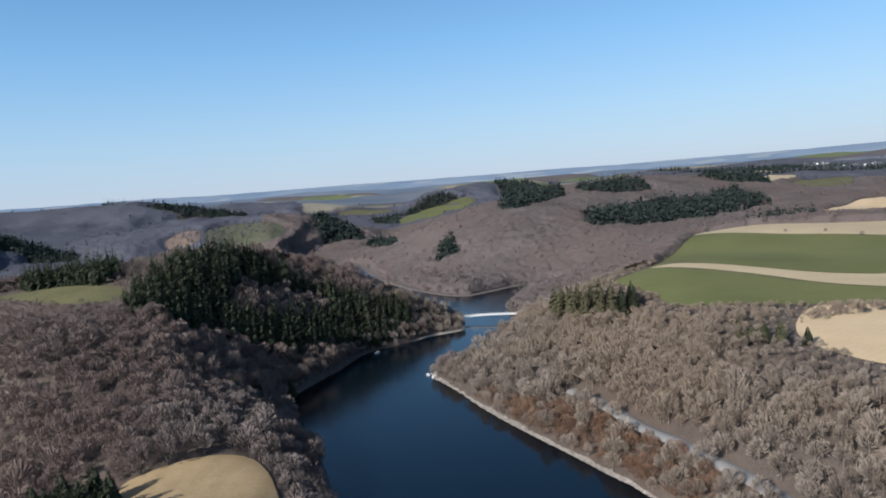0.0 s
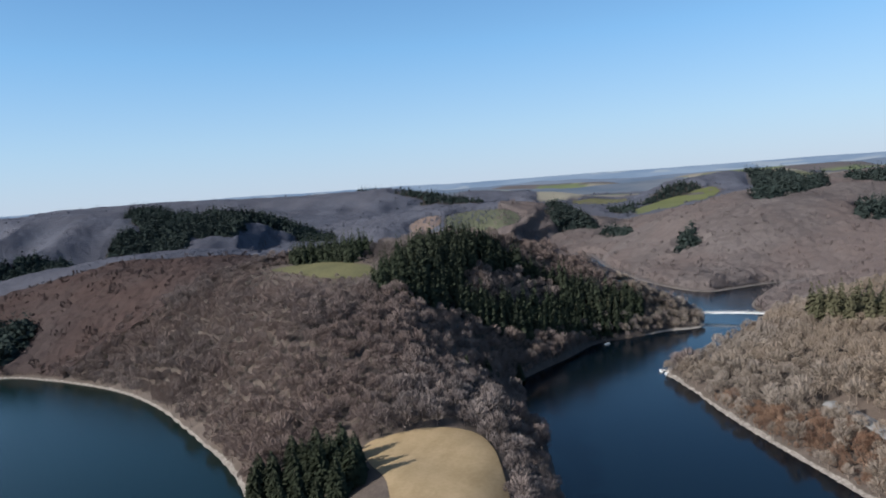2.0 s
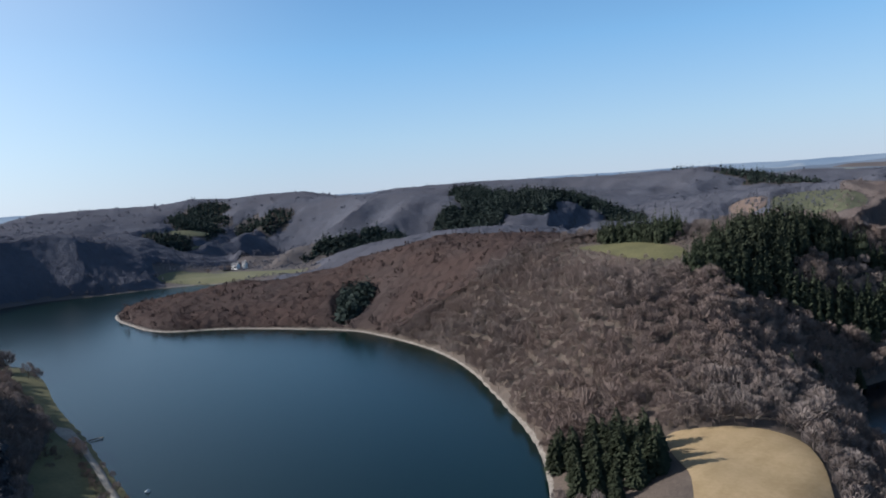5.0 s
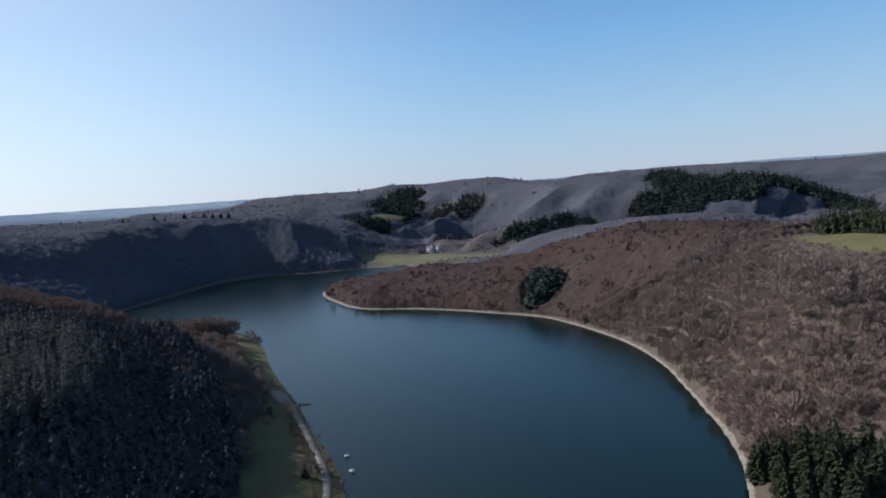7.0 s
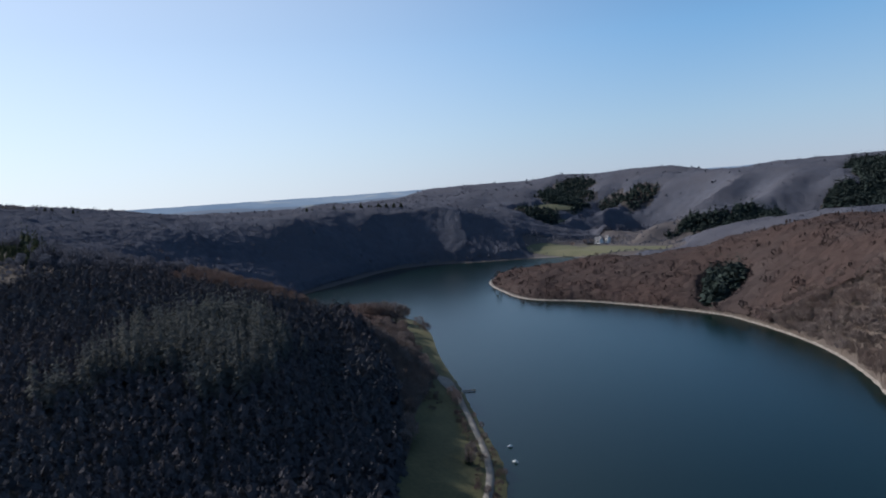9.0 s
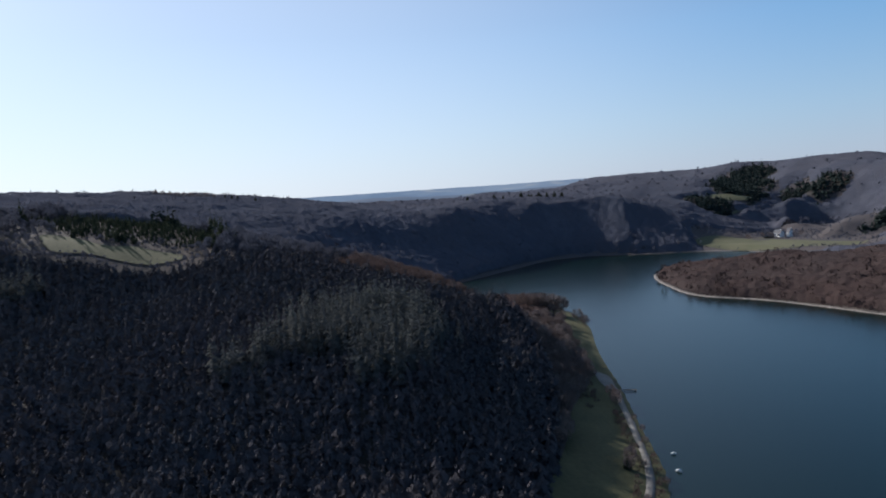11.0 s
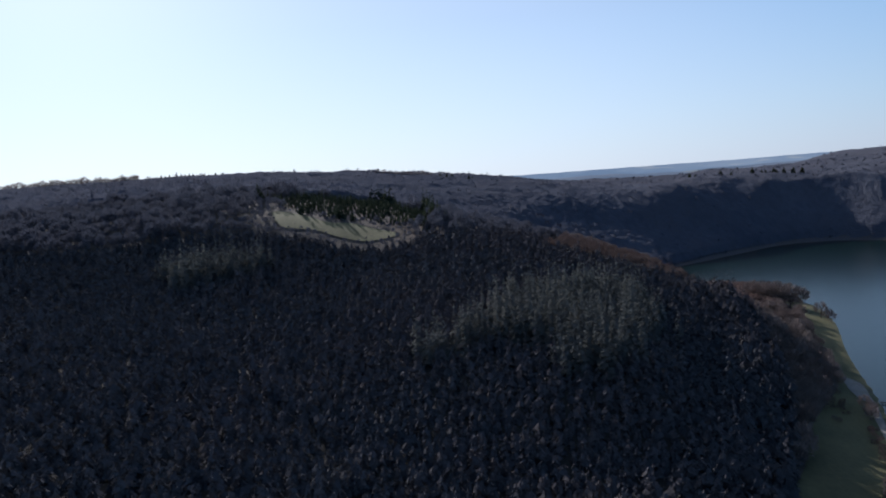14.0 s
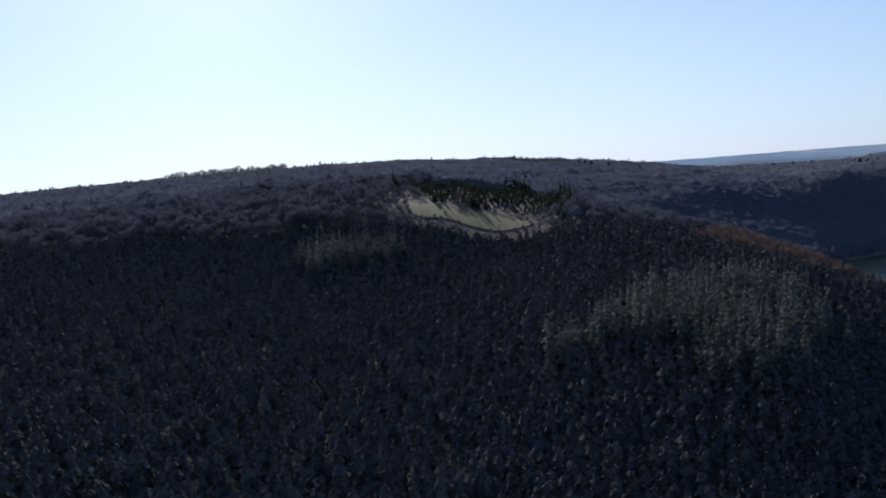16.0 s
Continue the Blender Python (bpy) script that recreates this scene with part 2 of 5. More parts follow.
# what grows where: outlines on the plan
SPRUCE_HILL = [(-124, 442), (-112, 500), (-85, 545), (-48, 565), (-11, 563), (24, 567), (58, 573), (56, 548), (12, 512), (-21, 471), (-41, 457), (-67, 450), (-90, 434), (-114, 428)]
SPRUCE_GAP = [(-71, 490), (-50, 530), (-14, 556), (-4, 545), (-30, 508), (-62, 476)]
ROW_PINES = [(-196, 508), (-218, 542), (-195, 566), (-150, 545), (-146, 497), (-168, 490)]
SHORE_CLUMP = [(-454, 481), (-488, 521), (-477, 542), (-449, 529), (-435, 498), (-438, 475)]
STANDS = [[(280, 1051), (340, 1250), (430, 1277), (370, 1086)], [(445, 1195), (523, 1203), (565, 1157), (487, 1100)],
          [(350, 885), (433, 1002), (612, 1055), (686, 1108), (676, 1000), (600, 930), (477, 896)], [(540, 780), (539, 822), (582, 788), (570, 750)],
          [(783, 1344), (850, 1255), (781, 1171), (729, 1232)], [(136, 921), (155, 963), (179, 959), (170, 932), (149, 911)]]
STANDS_WEST = [[(-828, 1253), (-790, 1285), (-709, 1262), (-607, 1272), (-575, 1183), (-645, 1154), (-629, 1103), (-717, 1082), (-700, 1010), (-773, 1083), (-745, 1121), (-732, 1147)],
               [(-690, 1292), (-616, 1325), (-559, 1362), (-490, 1370), (-439, 1308), (-472, 1270), (-508, 1306), (-550, 1300), (-598, 1275)],
               [(-917, 911), (-912, 934), (-871, 965), (-807, 1028), (-770, 1000), (-790, 950), (-873, 915), (-909, 895)],
               [(-1418, 968), (-1583, 1147), (-1600, 1215), (-1523, 1210), (-1442, 1144), (-1281, 997), (-1276, 921)],
               [(-1337, 1114), (-1239, 1175), (-1197, 1125), (-1217, 1070), (-1282, 1056)], [(-1316, 830), (-1289, 885), (-1244, 912), (-1218, 884), (-1240, 822)],
               [(-18, 1440), (8, 1470), (57, 1390), (64, 1343), (23, 1345), (-18, 1374)], [(85, 1323), (117, 1217), (103, 1181), (80, 1254)]]
STANDS_FAR = [[(-380, 1960), (-290, 2010), (-203, 1965), (-347, 1905)], [(-470, 2050), (-340, 2020), (-325, 1961), (-454, 1985)], [(145, 1984), (195, 1971), (185, 1793), (149, 1813)],
              [(199, 2002), (298, 2190), (387, 2230), (395, 2150), (276, 2071)], [(-600, 2130), (-480, 2150), (-470, 2110), (-590, 2090)]]
SOUTH_SPRUCE = [(-120, -60), (-185, 20), (-212, 76), (-250, 102), (-296, 124), (-345, 142), (-400, 156), (-445, 164), (-485, 150), (-500, 110), (-478, 0), (-456, -40), (-444, -75), (-446, -122), (-425, -200), (-385, -300), (-300, -390), (-150, -290), (-90, -150)]
MEADOW_EDGE = [(-492, -136), (-560, -150), (-600, -100), (-570, -40), (-500, -30), (-486, -62), (-496, -92)]
LARCHES = [(-297, -19), (-305, -8), (-332, 11), (-359, 28), (-375, 51), (-380, 71), (-374, 87), (-346, 87), (-293, 64), (-280, 52), (-282, 39), (-297, 25), (-294, 5), (-281, -11)]
LARCHES_FAR = [(-386, -166), (-406, -129), (-406, -105), (-385, -119), (-368, -148)]
RED_RIM = [(-462, 44), (-500, 80), (-505, 120), (-472, 136), (-446, 120), (-437, 88), (-444, 56)]
# open land: outline, kind
HAY_NECK = [(-85, 272), (-74, 279), (-60, 284), (-46, 285), (-37, 281), (-30, 265), (-26, 250), (-22, 230), (-20, 210), (-24, 194), (-40, 185), (-56, 205), (-66, 235), (-78, 255)]
GREEN_TOP = [(-224, 514), (-179, 508), (-133, 477), (-132, 459), (-164, 466), (-208, 500)]
R_GREEN_NEAR = [(206, 490), (206, 429), (202, 372), (259, 340), (330, 310), (345, 325), (285, 395), (252, 468), (242, 513)]
R_STRIP = [(245, 508), (255, 472), (290, 397), (348, 328), (385, 352), (304, 419), (272, 478), (262, 500)]
R_GREEN_FAR = [(275, 545), (295, 585), (363, 649), (458, 513), (520, 440), (420, 330), (390, 355), (306, 421), (274, 482)]
R_STRIP_FAR = [(370, 650), (384, 687), (422, 674), (530, 590), (640, 480), (525, 445), (461, 518)]
R_STUBBLE = [(221, 304), (256, 336), (281, 326), (320, 300), (300, 200), (225, 225), (208, 267)]
R_FAR_FIELD = [(624, 817), (840, 939), (900, 800), (700, 690)]
FAR_STUBBLE = [(850, 1255), (960, 1380), (1000, 1370), (905, 1239), (832, 1212)]
FAR_GREEN = [(867, 1187), (934, 1204), (998, 1201), (906, 1091), (863, 1086), (836, 1114)]
MEADOW = [(-486, -130), (-484, -106), (-478, -93), (-484, -78), (-480, -66), (-474, -46), (-465, -52), (-456, -66), (-458, -85), (-462, -98), (-459, -118)]
FARM_FIELD = [(-1023, 668), (-1040, 720), (-1012, 756), (-987, 789), (-920, 803), (-850, 828), (-825, 798), (-860, 745), (-890, 712), (-970, 676)]
FARM_PASTURE = [(-1217, 835), (-1226, 885), (-1228, 917), (-1211, 859)]
CLEARING = [(-215, 1340), (-165, 1385), (-101, 1360), (-75, 1321), (-97, 1264), (-193, 1265)]
RED_CLEARING = [(-285, 1326), (-266, 1361), (-232, 1345), (-224, 1279), (-262, 1270)]
BANK_GRASS = [(-606, 246), (-610, 272), (-560, 264), (-528, 254), (-462, 228), (-389, 204), (-342, 188), (-309, 176), (-253, 156), (-200, 121), (-212, 84),
              (-285, 122), (-330, 146), (-372, 174), (-406, 190), (-462, 206), (-520, 224), (-575, 238)]
FARM_VALLEY = [(-1075, 740), (-1100, 940), (-1050, 1010), (-960, 970), (-880, 880), (-830, 840), (-790, 790), (-840, 715), (-960, 660), (-1060, 690)]
MIXED = [[(-905, 235), (-990, 330), (-1062, 440), (-1070, 520), (-1010, 600), (-1000, 665), (-1090, 700), (-1190, 560), (-1200, 300), (-1100, 120), (-1000, 60), (-860, 150)],
         [(-520, 60), (-500, -60), (-520, -160), (-480, -320), (-600, -620), (-900, -560), (-1150, -330), (-1150, -60), (-1040, 60), (-860, 140), (-700, 140)]]
CLUMP = [(-132, 262), (-118, 278), (-88, 274), (-74, 245), (-78, 220), (-104, 222), (-127, 246)]
R_ALL = [(206, 490), (206, 429), (202, 372), (259, 340), (330, 310), (420, 330), (640, 480), (530, 590), (422, 674), (384, 687), (363, 649), (275, 545), (242, 513)]
VALLEY_GREEN = [(188, 1842), (240, 2000), (300, 2100), (400, 2165), (460, 2165), (413, 1997), (268, 1718), (189, 1660)]
VALLEY_FAR = [(47, 2391), (146, 2446), (226, 2468), (183, 2208), (81, 2321)]
HILL_PASTURE = [(-1310, 900), (-1285, 965), (-1262, 945), (-1280, 888)]

BRACKEN = [(72, 386), (88, 356), (106, 323), (117, 290), (123, 249), (128, 215), (114, 215), (107, 250), (98, 284), (86, 322), (77, 356), (70, 386)]
# a patchwork of plots on the far plateaus: which plot a point lies in, and what grows there (4: forest)
plot_rs = np.random.RandomState(8)
PLOT_AT = plot_rs.uniform(-4800, 4800, (1500, 2))
PLOT_KIND = plot_rs.choice(5, 1500, p=[.3, .15, .2, .1, .25])
PLOT_USED = plot_rs.rand(1500) < 0.6


def plot_of(x, y, z):
    ids = np.zeros(len(x), int)
    for i in range(0, len(x), 20000):
        dx, dy = x[i:i + 20000, None] - PLOT_AT[None, :, 0], y[i:i + 20000, None] - PLOT_AT[None, :, 1]
        ids[i:i + 20000] = np.argmin(dx ** 2 + dy ** 2 * 1.6, 1)
    return ids, PLOT_USED[ids] & (np.hypot(x, y) > 1750) & (x > -0.03 * y) & (y > 0) & (z > 62 + 12 * waves(x, y, 400, 15))
# ---- materials ----
def shader(name, rough=0.9, spec=0.2):
    m = bpy.data.materials.new(name)
    m.use_nodes = True
    b = m.node_tree.nodes["Principled BSDF"]
    b.inputs["Roughness"].default_value = rough
    b.inputs["Specular IOR Level"].default_value = spec
    return m, m.node_tree.nodes, m.node_tree.links, b


def noise_node(nodes, links, size, detail=4.0, coords=None, rough=0.6):
    """Noise with spots about size metres across."""
    n = nodes.new("ShaderNodeTexNoise")
    n.inputs["Scale"].default_value = 1.0 / size
    n.inputs["Detail"].default_value = detail
    n.inputs["Roughness"].default_value = rough
    links.new((coords or nodes.new("ShaderNodeNewGeometry").outputs["Position"]), n.inputs["Vector"])
    return n.outputs["Fac"]


def ramp(nodes, links, fac, stops):
    r = nodes.new("ShaderNodeValToRGB")
    while len(r.color_ramp.elements) < len(stops):
        r.color_ramp.elements.new(0.5)
    for e, (at, colour) in zip(r.color_ramp.elements, stops):
        e.position, e.color = at, (*colour, 1)
    links.new(fac, r.inputs["Fac"])
    return r.outputs["Color"]


def blend(nodes, links, fac, a, b, how="MIX"):
    m = nodes.new("ShaderNodeMix")
    m.data_type, m.blend_type = "RGBA", how
    for socket, value in ((m.inputs["Factor"], fac), (m.inputs["A"], a), (m.inputs["B"], b)):
        if isinstance(value, (float, int)):
            socket.default_value = value
        elif isinstance(value, tuple):
            socket.default_value = (*value, 1)
        else:
            links.new(value, socket)
    return m.outputs["Result"]


def bump(nodes, links, bsdf, height, strength, depth):
    b = nodes.new("ShaderNodeBump")
    b.inputs["Strength"].default_value, b.inputs["Distance"].default_value = strength, depth
    links.new(height, b.inputs["Height"])
    links.new(b.outputs["Normal"], bsdf.inputs["Normal"])


def patchy(name, dark, light, coarse=30.0, fine=2.0, rough=0.9, relief=0.3, spec=0.15):
    """A surface of two tones, uneven at two sizes."""
    m, n, l, b = shader(name, rough, spec)
    big, small = noise_node(n, l, coarse), noise_node(n, l, fine)
    mid = tuple((p + q) / 2 for p, q in zip(dark, light))
    c = blend(n, l, 0.5, ramp(n, l, big, [(0.35, dark), (0.65, light)]), ramp(n, l, small, [(0.3, dark), (0.5, mid), (0.7, light)]))
    l.new(c, b.inputs["Base Color"])
    bump(n, l, b, small, 0.5, relief)
    return m


def tinted(name, dark, light, third, rough=0.95, spec=0.0, through_light=0.18, lace=0.0, open_share=0.5, relief=0.0):
    """Bark, twigs or needles: each tree has its own tone from the attribute 'tint'; whole patches turn to a third tone."""
    m, n, l, b = shader(name, rough, spec)
    a = n.new("ShaderNodeAttribute")
    a.attribute_name = "tint"
    c = ramp(n, l, a.outputs["Fac"], [(0.05, dark), (0.95, light)])
    c = blend(n, l, ramp(n, l, noise_node(n, l, 120.0, 3.0), [(0.42, (0, 0, 0)), (0.6, (0.75, 0.75, 0.75))]), c, third)
    c = blend(n, l, 0.5, c, ramp(n, l, noise_node(n, l, 1.5, 2.0), [(0.3, (0.75, 0.75, 0.75)), (0.7, (1.0, 1.0, 1.0))]), "MULTIPLY")
    l.new(c, b.inputs["Base Color"])
    if relief:
        bump(n, l, b, noise_node(n, l, 3.0, 3.0), 0.8, relief)
    # thin twigs and needles let light through
    t = n.new("ShaderNodeBsdfTranslucent")
    l.new(c, t.inputs["Color"])
    mix = n.new("ShaderNodeMixShader")
    mix.inputs[0].default_value = through_light
    l.new(b.outputs[0], mix.inputs[1])
    l.new(t.outputs[0], mix.inputs[2])
    out = mix.outputs[0]
    if lace:
        # a mesh of fine twigs with gaps between them
        hole = n.new("ShaderNodeMath")
        hole.operation = "GREATER_THAN"
        hole.inputs[1].default_value = 1.02 - open_share
        grain = n.new("ShaderNodeMapping")
        grain.inputs["Scale"].default_value = (1.0, 1.0, 0.4)
        l.new(n.new("ShaderNodeNewGeometry").outputs["Position"], grain.inputs["Vector"])
        l.new(noise_node(n, l, lace, 2.0, grain.outputs["Vector"], 0.7), hole.inputs[0])
        clear, both = n.new("ShaderNodeBsdfTransparent"), n.new("ShaderNodeMixShader")
        l.new(hole.outputs[0], both.inputs[0])
        l.new(out, both.inputs[1])
        l.new(clear.outputs[0], both.inputs[2])
        out = both.outputs[0]
    l.new(out, n["Material Output"].inputs["Surface"])
    return m


def field(name, dark, light, turn, gap=3.0, coarse=40.0, rows=0.5):
    """Worked land: two tones, tractor lines gap metres apart that run turn degrees from +x."""
    m, n, l, b = shader(name, 0.95, 0.1)
    g = n.new("ShaderNodeNewGeometry")
    mp = n.new("ShaderNodeMapping")
    mp.vector_type = "TEXTURE"
    mp.inputs["Rotation"].default_value = (0, 0, radians(turn))
    l.new(g.outputs["Position"], mp.inputs["Vector"])
    w = n.new("ShaderNodeTexWave")
    w.bands_direction = "Y"
    w.inputs["Scale"].default_value = 0.314 / gap
    w.inputs["Distortion"].default_value, w.inputs["Detail"].default_value, w.inputs["Detail Scale"].default_value = 2.5, 2.0, 0.6
    l.new(mp.outputs["Vector"], w.inputs["Vector"])
    big, small = noise_node(n, l, coarse), noise_node(n, l, 1.5)
    c = ramp(n, l, big, [(0.3, dark), (0.7, light)])
    c = blend(n, l, 0.35, c, ramp(n, l, small, [(0.3, dark), (0.7, light)]))
    c = blend(n, l, rows, c, ramp(n, l, w.outputs["Fac"], [(0.2, dark), (0.8, light)]), "MIX")
    l.new(c, b.inputs["Base Color"])
    bump(n, l, b, small, 0.4, 0.2)
    return m


def ground_material():
    """Leaf litter and heath, pale stones by the water; open plots and painted haze in the distance by the attribute
    'plot'.
    """
    m, n, l, b = shader("woodland_floor", 0.95, 0.1)
    big, mid, small = noise_node(n, l, 90.0), noise_node(n, l, 9.0), noise_node(n, l, 1.2)
    litter = ramp(n, l, mid, [(0.3, (0.06, 0.05, 0.044)), (0.5, (0.085, 0.069, 0.06)), (0.7, (0.115, 0.092, 0.078))])
    litter = blend(n, l, ramp(n, l, big, [(0.45, (0, 0, 0)), (0.7, (0.7, 0.7, 0.7))]), litter, (0.082, 0.057, 0.042))
    litter = blend(n, l, 0.35, litter, ramp(n, l, small, [(0.35, (0.028, 0.024, 0.021)), (0.65, (0.078, 0.065, 0.056))]))
    a = n.new("ShaderNodeAttribute")
    a.attribute_name = "plot"
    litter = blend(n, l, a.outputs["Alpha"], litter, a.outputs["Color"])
    g = n.new("ShaderNodeNewGeometry")
    x = n.new("ShaderNodeSeparateXYZ")
    l.new(g.outputs["Position"], x.inputs[0])
    h = n.new("ShaderNodeMath")
    h.operation = "MULTIPLY_ADD"
    h.inputs[1].default_value = -1.2
    l.new(mid, h.inputs[0])
    l.new(x.outputs["Z"], h.inputs[2])
    stones = ramp(n, l, small, [(0.3, (0.10, 0.088, 0.078)), (0.5, (0.19, 0.17, 0.15)), (0.7, (0.34, 0.31, 0.28))])
    wet = ramp(n, l, h.outputs[0], [(0.0, (1, 1, 1)), (0.12, (1, 1, 1)), (0.3, (0, 0, 0))])
    st = n.new("ShaderNodeAttribute")
    st.attribute_name = "stony"
    wet = blend(n, l, 1.0, wet, st.outputs["Color"], "MULTIPLY")
    l.new(blend(n, l, wet, litter, stones), b.inputs["Base Color"])
    bump(n, l, b, small, 0.6, 0.5)
    return m


def water_material():
    """Deep water, greener in the wide arm than in the narrow one, with small wind ripples."""
    m, n, l, b = shader("lake_water", 0.12, 0.38)
    b.inputs["IOR"].default_value = 1.33
    g = n.new("ShaderNodeNewGeometry")
    x = n.new("ShaderNodeSeparateXYZ")
    l.new(g.outputs["Position"], x.inputs[0])
    arm = n.new("ShaderNodeMapRange")
    arm.inputs["From Min"].default_value, arm.inputs["From Max"].default_value = -130, -40
    l.new(x.outputs["X"], arm.inputs["Value"])
    c = blend(n, l, arm.outputs[0], (0.0022, 0.0096, 0.0076), (0.001, 0.0038, 0.0068))
    big = noise_node(n, l, 160.0, 3.0)
    l.new(blend(n, l, 1.0, c, ramp(n, l, big, [(0.3, (0.75, 0.75, 0.75)), (0.7, (1, 1, 1))]), "MULTIPLY"), b.inputs["Base Color"])
    l.new(blend(n, l, arm.outputs[0], (0.2, 0.2, 0.2), ramp(n, l, big, [(0.35, (0.10, 0.10, 0.10)), (0.65, (0.2, 0.2, 0.2))])), b.inputs["Roughness"])
    mp = n.new("ShaderNodeMapping")
    mp.inputs["Scale"].default_value = (1.0, 2.2, 1.0)
    mp.inputs["Rotation"].default_value = (0, 0, 0.6)
    l.new(g.outputs["Position"], mp.inputs["Vector"])
    bump(n, l, b, noise_node(n, l, 2.2, 3.0, mp.outputs["Vector"]), 0.12, 0.1)
    return m


GROUND, WATER = ground_material(), water_material()
TWIGS = tinted("bare_twigs", (0.178, 0.146, 0.122), (0.3, 0.256, 0.218), (0.262, 0.206, 0.158), through_light=0.3, lace=0.24, open_share=0.42)
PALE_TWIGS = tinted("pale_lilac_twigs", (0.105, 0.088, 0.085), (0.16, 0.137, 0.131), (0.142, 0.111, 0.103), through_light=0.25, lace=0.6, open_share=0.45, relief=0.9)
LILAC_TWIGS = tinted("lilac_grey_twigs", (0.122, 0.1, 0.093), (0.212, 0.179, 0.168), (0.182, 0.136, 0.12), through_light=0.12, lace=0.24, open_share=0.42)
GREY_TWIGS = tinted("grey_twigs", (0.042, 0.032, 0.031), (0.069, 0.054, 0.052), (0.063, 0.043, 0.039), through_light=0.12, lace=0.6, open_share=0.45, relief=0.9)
# distant woods: the blue of the haze is put into the twig colour
HAZED_TWIGS = tinted("haze_tinted_twigs", (0.074, 0.078, 0.1), (0.108, 0.114, 0.141), (0.094, 0.095, 0.115), through_light=0.25, lace=1.2, open_share=0.4, relief=2.5)
RED_TWIGS = tinted("reddish_twigs", (0.14, 0.088, 0.064), (0.27, 0.175, 0.122), (0.21, 0.125, 0.085), through_light=0.4, lace=0.24)
COPSE_TWIGS = tinted("dull_red_twigs", (0.085, 0.062, 0.056), (0.15, 0.112, 0.10), (0.12, 0.085, 0.075), lace=0.24)
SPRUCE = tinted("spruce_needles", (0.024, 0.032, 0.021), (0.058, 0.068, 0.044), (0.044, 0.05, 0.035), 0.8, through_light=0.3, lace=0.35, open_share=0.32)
# darker, bluer copy of the spruce needles for stands beyond 600 m
FAR_SPRUCE = tinted("far_spruce_needles", (0.018, 0.026, 0.024), (0.038, 0.049, 0.044), (0.029, 0.037, 0.034), 0.8, through_light=0.1, lace=0.35, open_share=0.2)
YOUNG = tinted("young_needles", (0.049, 0.05, 0.057), (0.081, 0.08, 0.086), (0.073, 0.066, 0.071), 0.9, through_light=0.04, lace=0.35)
LARCH = tinted("larch_needles", (0.075, 0.082, 0.08), (0.118, 0.122, 0.114), (0.1, 0.102, 0.096), 0.85, through_light=0.3, lace=0.35)
OLIVE = tinted("yellowing_needles", (0.055, 0.058, 0.034), (0.10, 0.098, 0.06), (0.082, 0.076, 0.048), 0.8, lace=0.3, open_share=0.42)
BARK = patchy("bark", (0.090, 0.068, 0.050), (0.189, 0.153, 0.126), 2.0, 0.2, 0.9, 0.03)
HAY = field("mown_hay", (0.172, 0.122, 0.064), (0.288, 0.214, 0.128), 78, 9.0, 22.0, 0.1)
GRASS = field("winter_wheat", (0.062, 0.072, 0.026), (0.108, 0.108, 0.046), -50, 8.0, 70.0, 0.12)
PASTURE = patchy("pasture", (0.05, 0.05, 0.025), (0.102, 0.094, 0.045), 25.0, 2.0)
STUBBLE = field("stubble", (0.310, 0.230, 0.140), (0.410, 0.317, 0.205), 20, 4.0, 30.0, 0.1)
FALLOW = field("fallow_strip", (0.245, 0.197, 0.125), (0.335, 0.275, 0.182), -50, 6.0, 40.0, 0.15)
DRY_PASTURE = patchy("dry_pasture", (0.075, 0.07, 0.032), (0.125, 0.112, 0.056), 18.0, 2.0)
FARM_GRASS = patchy("grazed_meadow", (0.07, 0.072, 0.038), (0.115, 0.108, 0.064), 35.0, 3.0)
BRUSH = patchy("felled_brush", (0.05, 0.056, 0.034), (0.085, 0.085, 0.056), 14.0, 3.0)
RED_BRUSH = patchy("bracken", (0.09, 0.064, 0.054), (0.145, 0.108, 0.088), 14.0, 3.0)
ASPHALT = patchy("asphalt", (0.128, 0.124, 0.120), (0.180, 0.176, 0.173), 15.0, 1.0, 0.85, 0.02)
GRAVEL = patchy("gravel_track", (0.13, 0.117, 0.1), (0.235, 0.215, 0.19), 6.0, 0.8, 0.95, 0.05)

# ---- building helpers ----
def mesh_object(name, verts, tris, material, tint=None, parent=None):
    """One mesh object from arrays of points and triangles."""
    me = bpy.data.meshes.new(name)
    verts, tris = np.asarray(verts, np.float32), np.asarray(tris, np.int32)
    me.vertices.add(len(verts))
    me.vertices.foreach_set("co", verts.ravel())
    me.loops.add(tris.size)
    me.loops.foreach_set("vertex_index", tris.ravel())
    me.polygons.add(len(tris))
    me.polygons.foreach_set("loop_start", np.arange(0, tris.size, tris.shape[1], dtype=np.int32))
    if tint is not None:
        me.attributes.new("tint", "FLOAT", "POINT").data.foreach_set("value", np.asarray(tint, np.float32))
    me.materials.append(material)
    me.update(calc_edges=True)
    ob = new(name, me)
    if parent:
        ob.parent = parent
    return ob


def part(name, bm, material, parent, label=""):
    me = bpy.data.meshes.new(name)
    bm.to_mesh(me)
    bm.free()
    me.materials.append(material)
    ob = new(name, me)
    ob.parent = parent
    return tagged(ob, label)


def thing(name, at, label, category, group="", turn=0.0, scale=1.0):
    ob = new(name)
    ob.empty_display_size = 0.5
    ob.matrix_basis = pose(*at, 0, 0, turn) @ Matrix.Scale(scale, 4)
    return tagged(ob, label, category, group)


